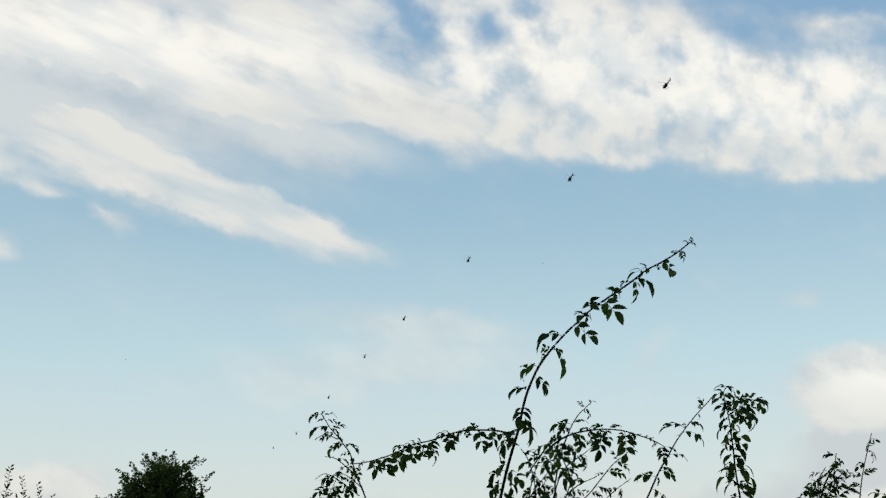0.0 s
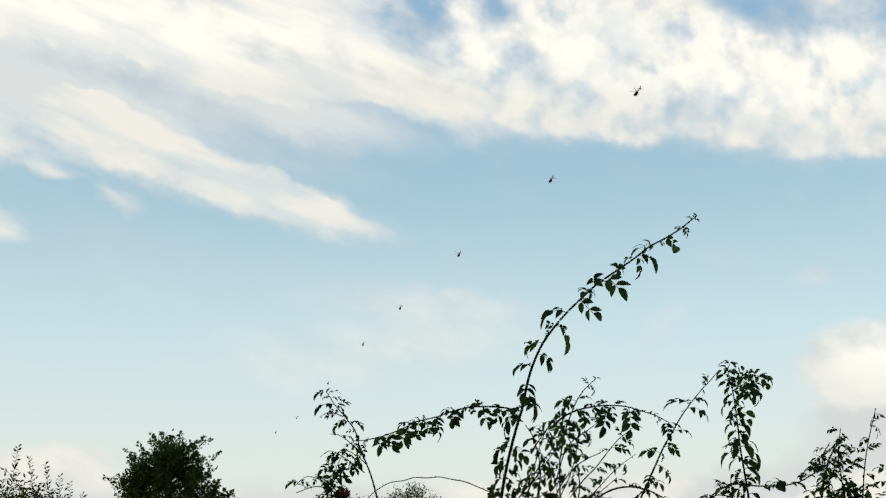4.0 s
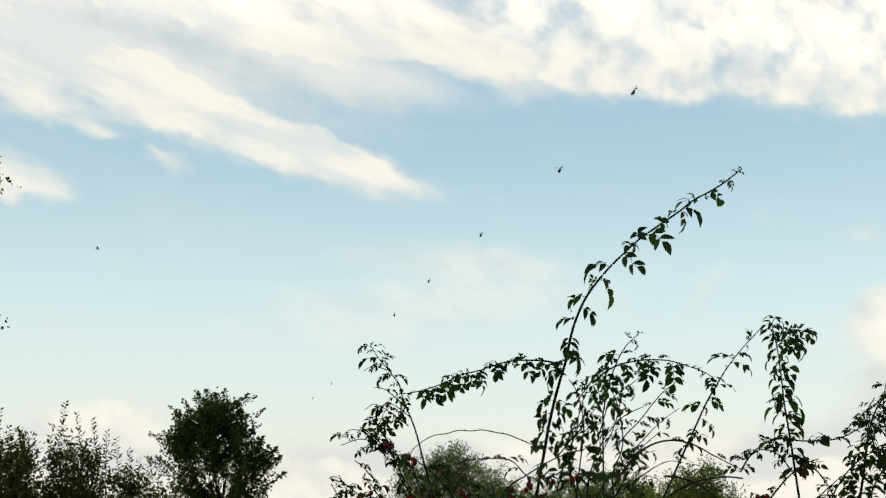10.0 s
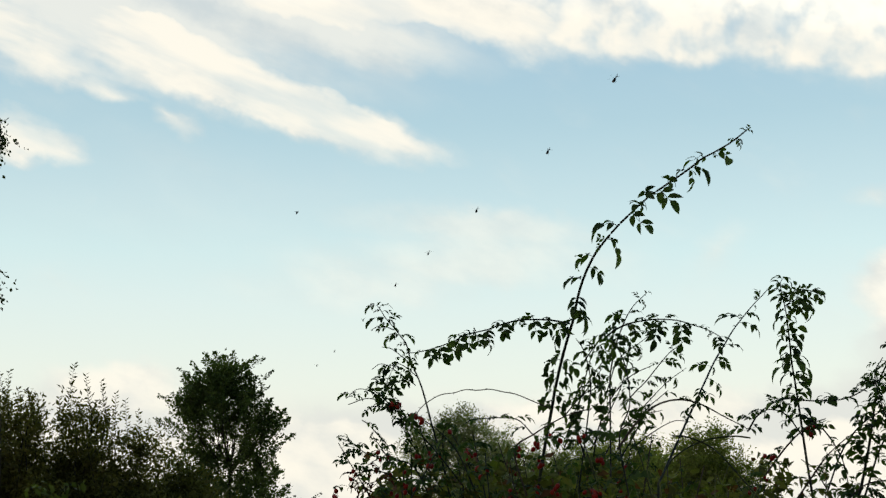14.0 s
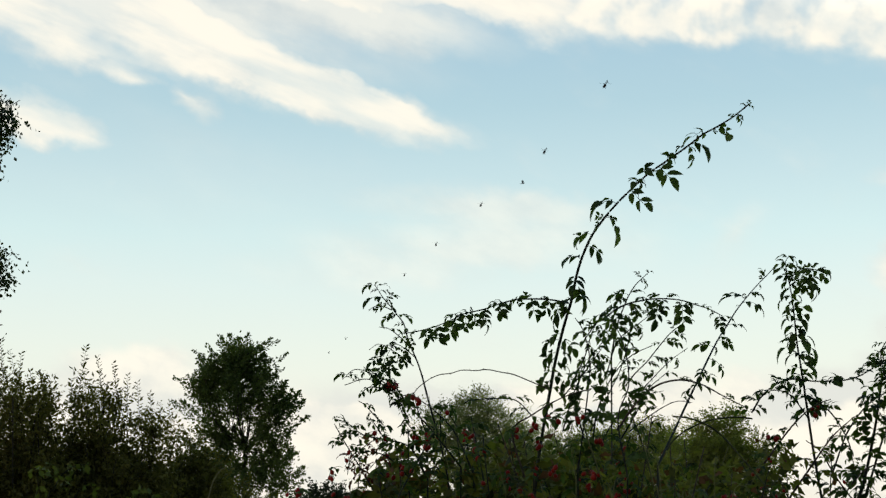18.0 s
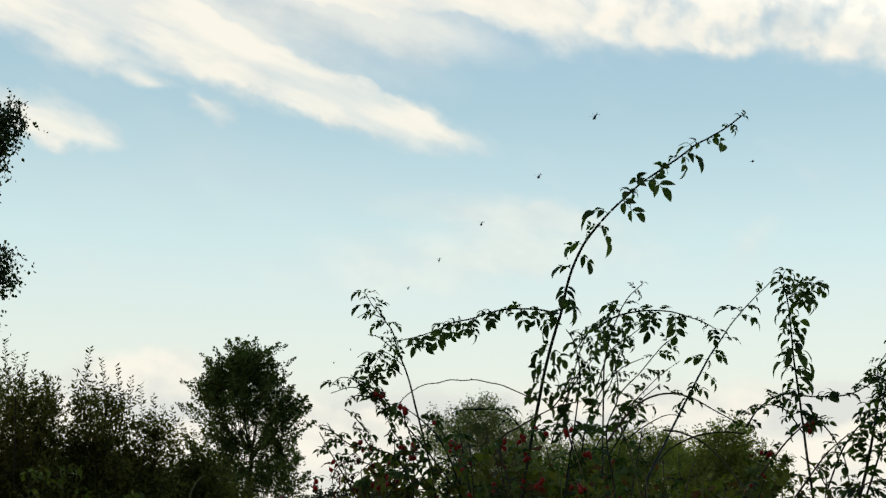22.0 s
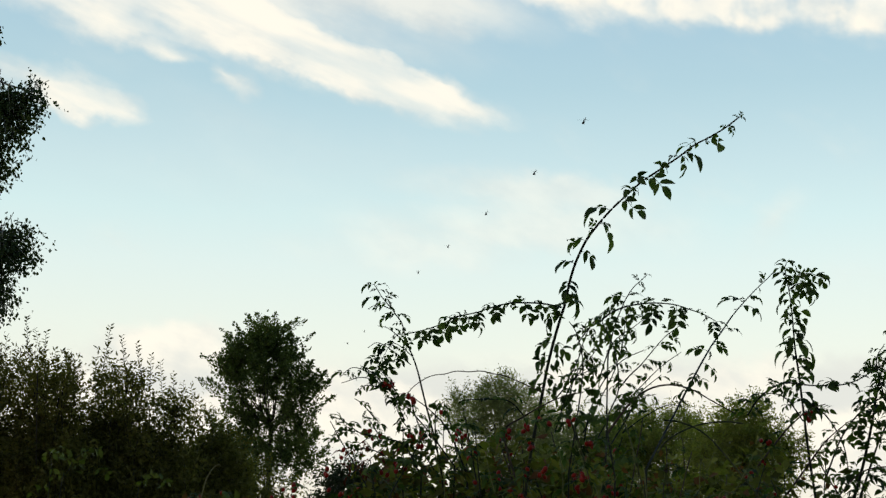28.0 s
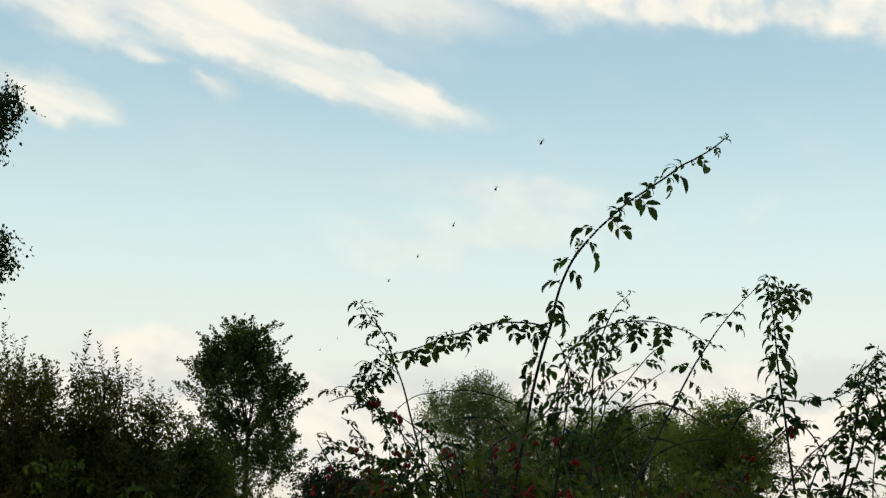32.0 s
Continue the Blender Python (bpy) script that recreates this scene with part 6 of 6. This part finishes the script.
def build_midge():
    """A small fly: a stout body and two clear-veined wings, held out."""
    g = thing("midge", (0, 0, 0), "tiny dark midge in flight against the sky", "insect", "midges")
    bm = bmesh.new()
    bmesh.ops.create_uvsphere(bm, u_segments=8, v_segments=6, radius=1.0)
    for q in bm.verts:
        q.co = Vector((q.co.x * 0.0016, q.co.y * 0.0048, q.co.z * 0.0016))
    part("body", bm, FEATHER, g)
    for side in (-1, 1):
        v = [(0, 0.001, 0.001), (side * 0.004, 0.0015, 0.003), (side * 0.0065, -0.001, 0.0042), (side * 0.004, -0.003, 0.003)]
        v += [(x, y, z + 0.0003) for x, y, z in v]
        f = [(0, 1, 2, 3), (7, 6, 5, 4), (0, 4, 5, 1), (1, 5, 6, 2), (2, 6, 7, 3), (3, 7, 4, 0)]
        part("wing", mesh_of("wing", v, f, smooth=False), ROTOR, g)
    return g


# eight helicopters at one height, each with its start, speed and slow change of speed over the ground
HEIGHT = 340.0
LINE = (
    ((173.1634, -3.1647, 0.0016), (792.7747, 12.1450, 0.0529)),
    ((136.9244, -2.9143, -0.0062), (966.4127, 13.4525, 0.0191)),
    ((75.8379, -2.5662, -0.0002), (1182.6305, 13.1466, -0.0036)),
    ((23.3583, -2.3126, -0.0023), (1401.1433, 11.2645, 0.0354)),
    ((-18.4146, -2.3395, -0.0061), (1585.7361, 11.9270, 0.0195)),
    ((-68.4681, -2.6996, -0.0031), (1841.7269, 12.1420, 0.0564)),
    ((-127.2267, -3.1224, 0.0005), (2142.2377, 12.3945, 0.0996)),
    ((-172.6759, -2.8167, -0.0137), (2290.5758, 14.9851, 0.0530)),
)
first = build_helicopter()
helicopters = [first] + [copy_thing(first, pose(0, 0, 0)) for _ in LINE[1:]]
bird, wings = build_bird((0, 0, 0))
midge = build_midge()
other_midge = copy_thing(midge, pose(0, 0, 0))


def motions():
    """All that moves: the drifting cloud, the helicopters with their rotors, the bird with its wings."""
    walk(clouds, [(0, pose(0, 0, 0)), (16, pose(0, 0, 0, 0, 0, -0.434)), (32, pose(0, 0, 0, 0, 0, -0.868))])
    for i, ((x0, vx, ax), (y0, vy, ay)) in enumerate(LINE):
        rows = []
        for t in range(0, 33, 2):
            heading = math.degrees(math.atan2(-(vx + 2 * ax * t), vy + 2 * ay * t))
            rows.append((t, pose(x0 + vx * t + ax * t * t, y0 + vy * t + ay * t * t, HEIGHT, -4, 0, heading)))
        walk(helicopters[i], rows)
        for o in helicopters[i].children:
            if o.name.startswith("main_rotor"):
                walk(o, [(0.1 * k, pose(0, 0, 1.92, 0, 0, (80 * k + 37 * i) % 360)) for k in range(321)])
            if o.name.startswith("tail_rotor"):
                walk(o, [(0.1 * k, pose(0, -6.5, 1.5, (85 * k) % 360)) for k in range(321)])
    walk(bird, [
        (0, pose(-73.95, 132.02, 34.91, 0, 0, -76)),
        (8, pose(-41.73, 139.81, 36.36, 0, 0, -76)),
        (9, pose(-38.07, 140.79, 36.61, 0, 0, -76)),
        (10, pose(-34.18, 141.75, 36.78, 0, 0, -77)),
        (11, pose(-29.65, 142.74, 36.90, 0, 0, -79)),
        (12, pose(-25.12, 143.51, 37.27, 0, 0, -81)),
        (13, pose(-19.99, 144.31, 37.31, 0, 0, -82)),
        (14, pose(-14.76, 144.89, 37.50, 0, 0, -85)),
        (15, pose(-9.39, 145.30, 37.69, 0, 0, -86)),
        (15.5, pose(-6.62, 145.41, 37.86, 0, 0, -90)),
        (17.5, pose(4.64, 145.34, 38.55, 0, 0, -91)),
        (18.5, pose(10.44, 144.98, 38.90, 0, 0, -95)),
        (19, pose(13.36, 144.64, 39.37, 0, 0, -96)),
        (19.5, pose(16.09, 144.36, 39.41, 0, 0, -99)),
        (21.5, pose(27.37, 142.32, 40.70, 0, 0, -101)),
        (22, pose(29.98, 141.67, 41.17, 0, 0, -104)),
        (22.5, pose(32.61, 140.98, 41.52, 0, 0, -105)),
        (23, pose(35.42, 140.22, 41.76, 0, 0, -106)),
        (23.5, pose(38.13, 139.39, 42.13, 0, 0, -108)),
        (24, pose(40.68, 138.50, 42.65, 0, 0, -109)),
        (24.5, pose(43.26, 137.64, 42.89, 0, 0, -107)),
        (32, pose(83.21, 125.13, 48.05, 0, 0, -107)),
    ])
    walk(midge, [
        (0, pose(-1.584, 8.666, 3.451, 0, 0, 118)),
        (0.3, pose(-1.715, 8.628, 3.517, 0, 0, 118)),
        (0.6, pose(-1.818, 8.592, 3.590, 0, 0, 118)),
        (0.9, pose(-1.928, 8.557, 3.646, 0, 0, 118)),
        (1.2, pose(-2.034, 8.522, 3.694, 0, 0, 118)),
        (1.5, pose(-2.119, 8.495, 3.717, 0, 0, 118)),
        (1.8, pose(-2.185, 8.472, 3.726, 0, 0, 118)),
        (2.1, pose(-2.216, 8.453, 3.759, 0, 0, 118)),
        (2.4, pose(-2.242, 8.442, 3.773, 0, 0, 118)),
        (3.9, pose(-2.384, 8.368, 3.888, 0, 0, 118)),
        (32, pose(-8.384, 9.368, 4.188, 0, 0, 118)),
    ])
    walk(other_midge, [
        (0, pose(1.367, 11.465, 4.877, 0, 0, 97)),
        (0.3, pose(0.893, 11.559, 4.709, 0, 0, 97)),
        (0.6, pose(0.351, 11.631, 4.552, 0, 0, 97)),
        (0.9, pose(-0.369, 11.683, 4.345, 0, 0, 97)),
        (1.2, pose(-1.002, 11.679, 4.200, 0, 0, 97)),
        (1.5, pose(-1.634, 11.647, 4.015, 0, 0, 97)),
        (1.8, pose(-2.215, 11.573, 3.891, 0, 0, 97)),
        (2.1, pose(-2.572, 11.533, 3.692, 0, 0, 97)),
        (3.6, pose(-4.915, 11.248, 2.883, 0, 0, 97)),
        (32, pose(-12.915, 13.248, 3.383, 0, 0, 97)),
    ])
    for w, side in wings:
        walk(w, [(0.1 * k, pose(side * 0.03, 0, 0.01, 0, side * (-8 - 34 * math.sin(2.1 * k)), 0)) for k in range(321)])


motions()
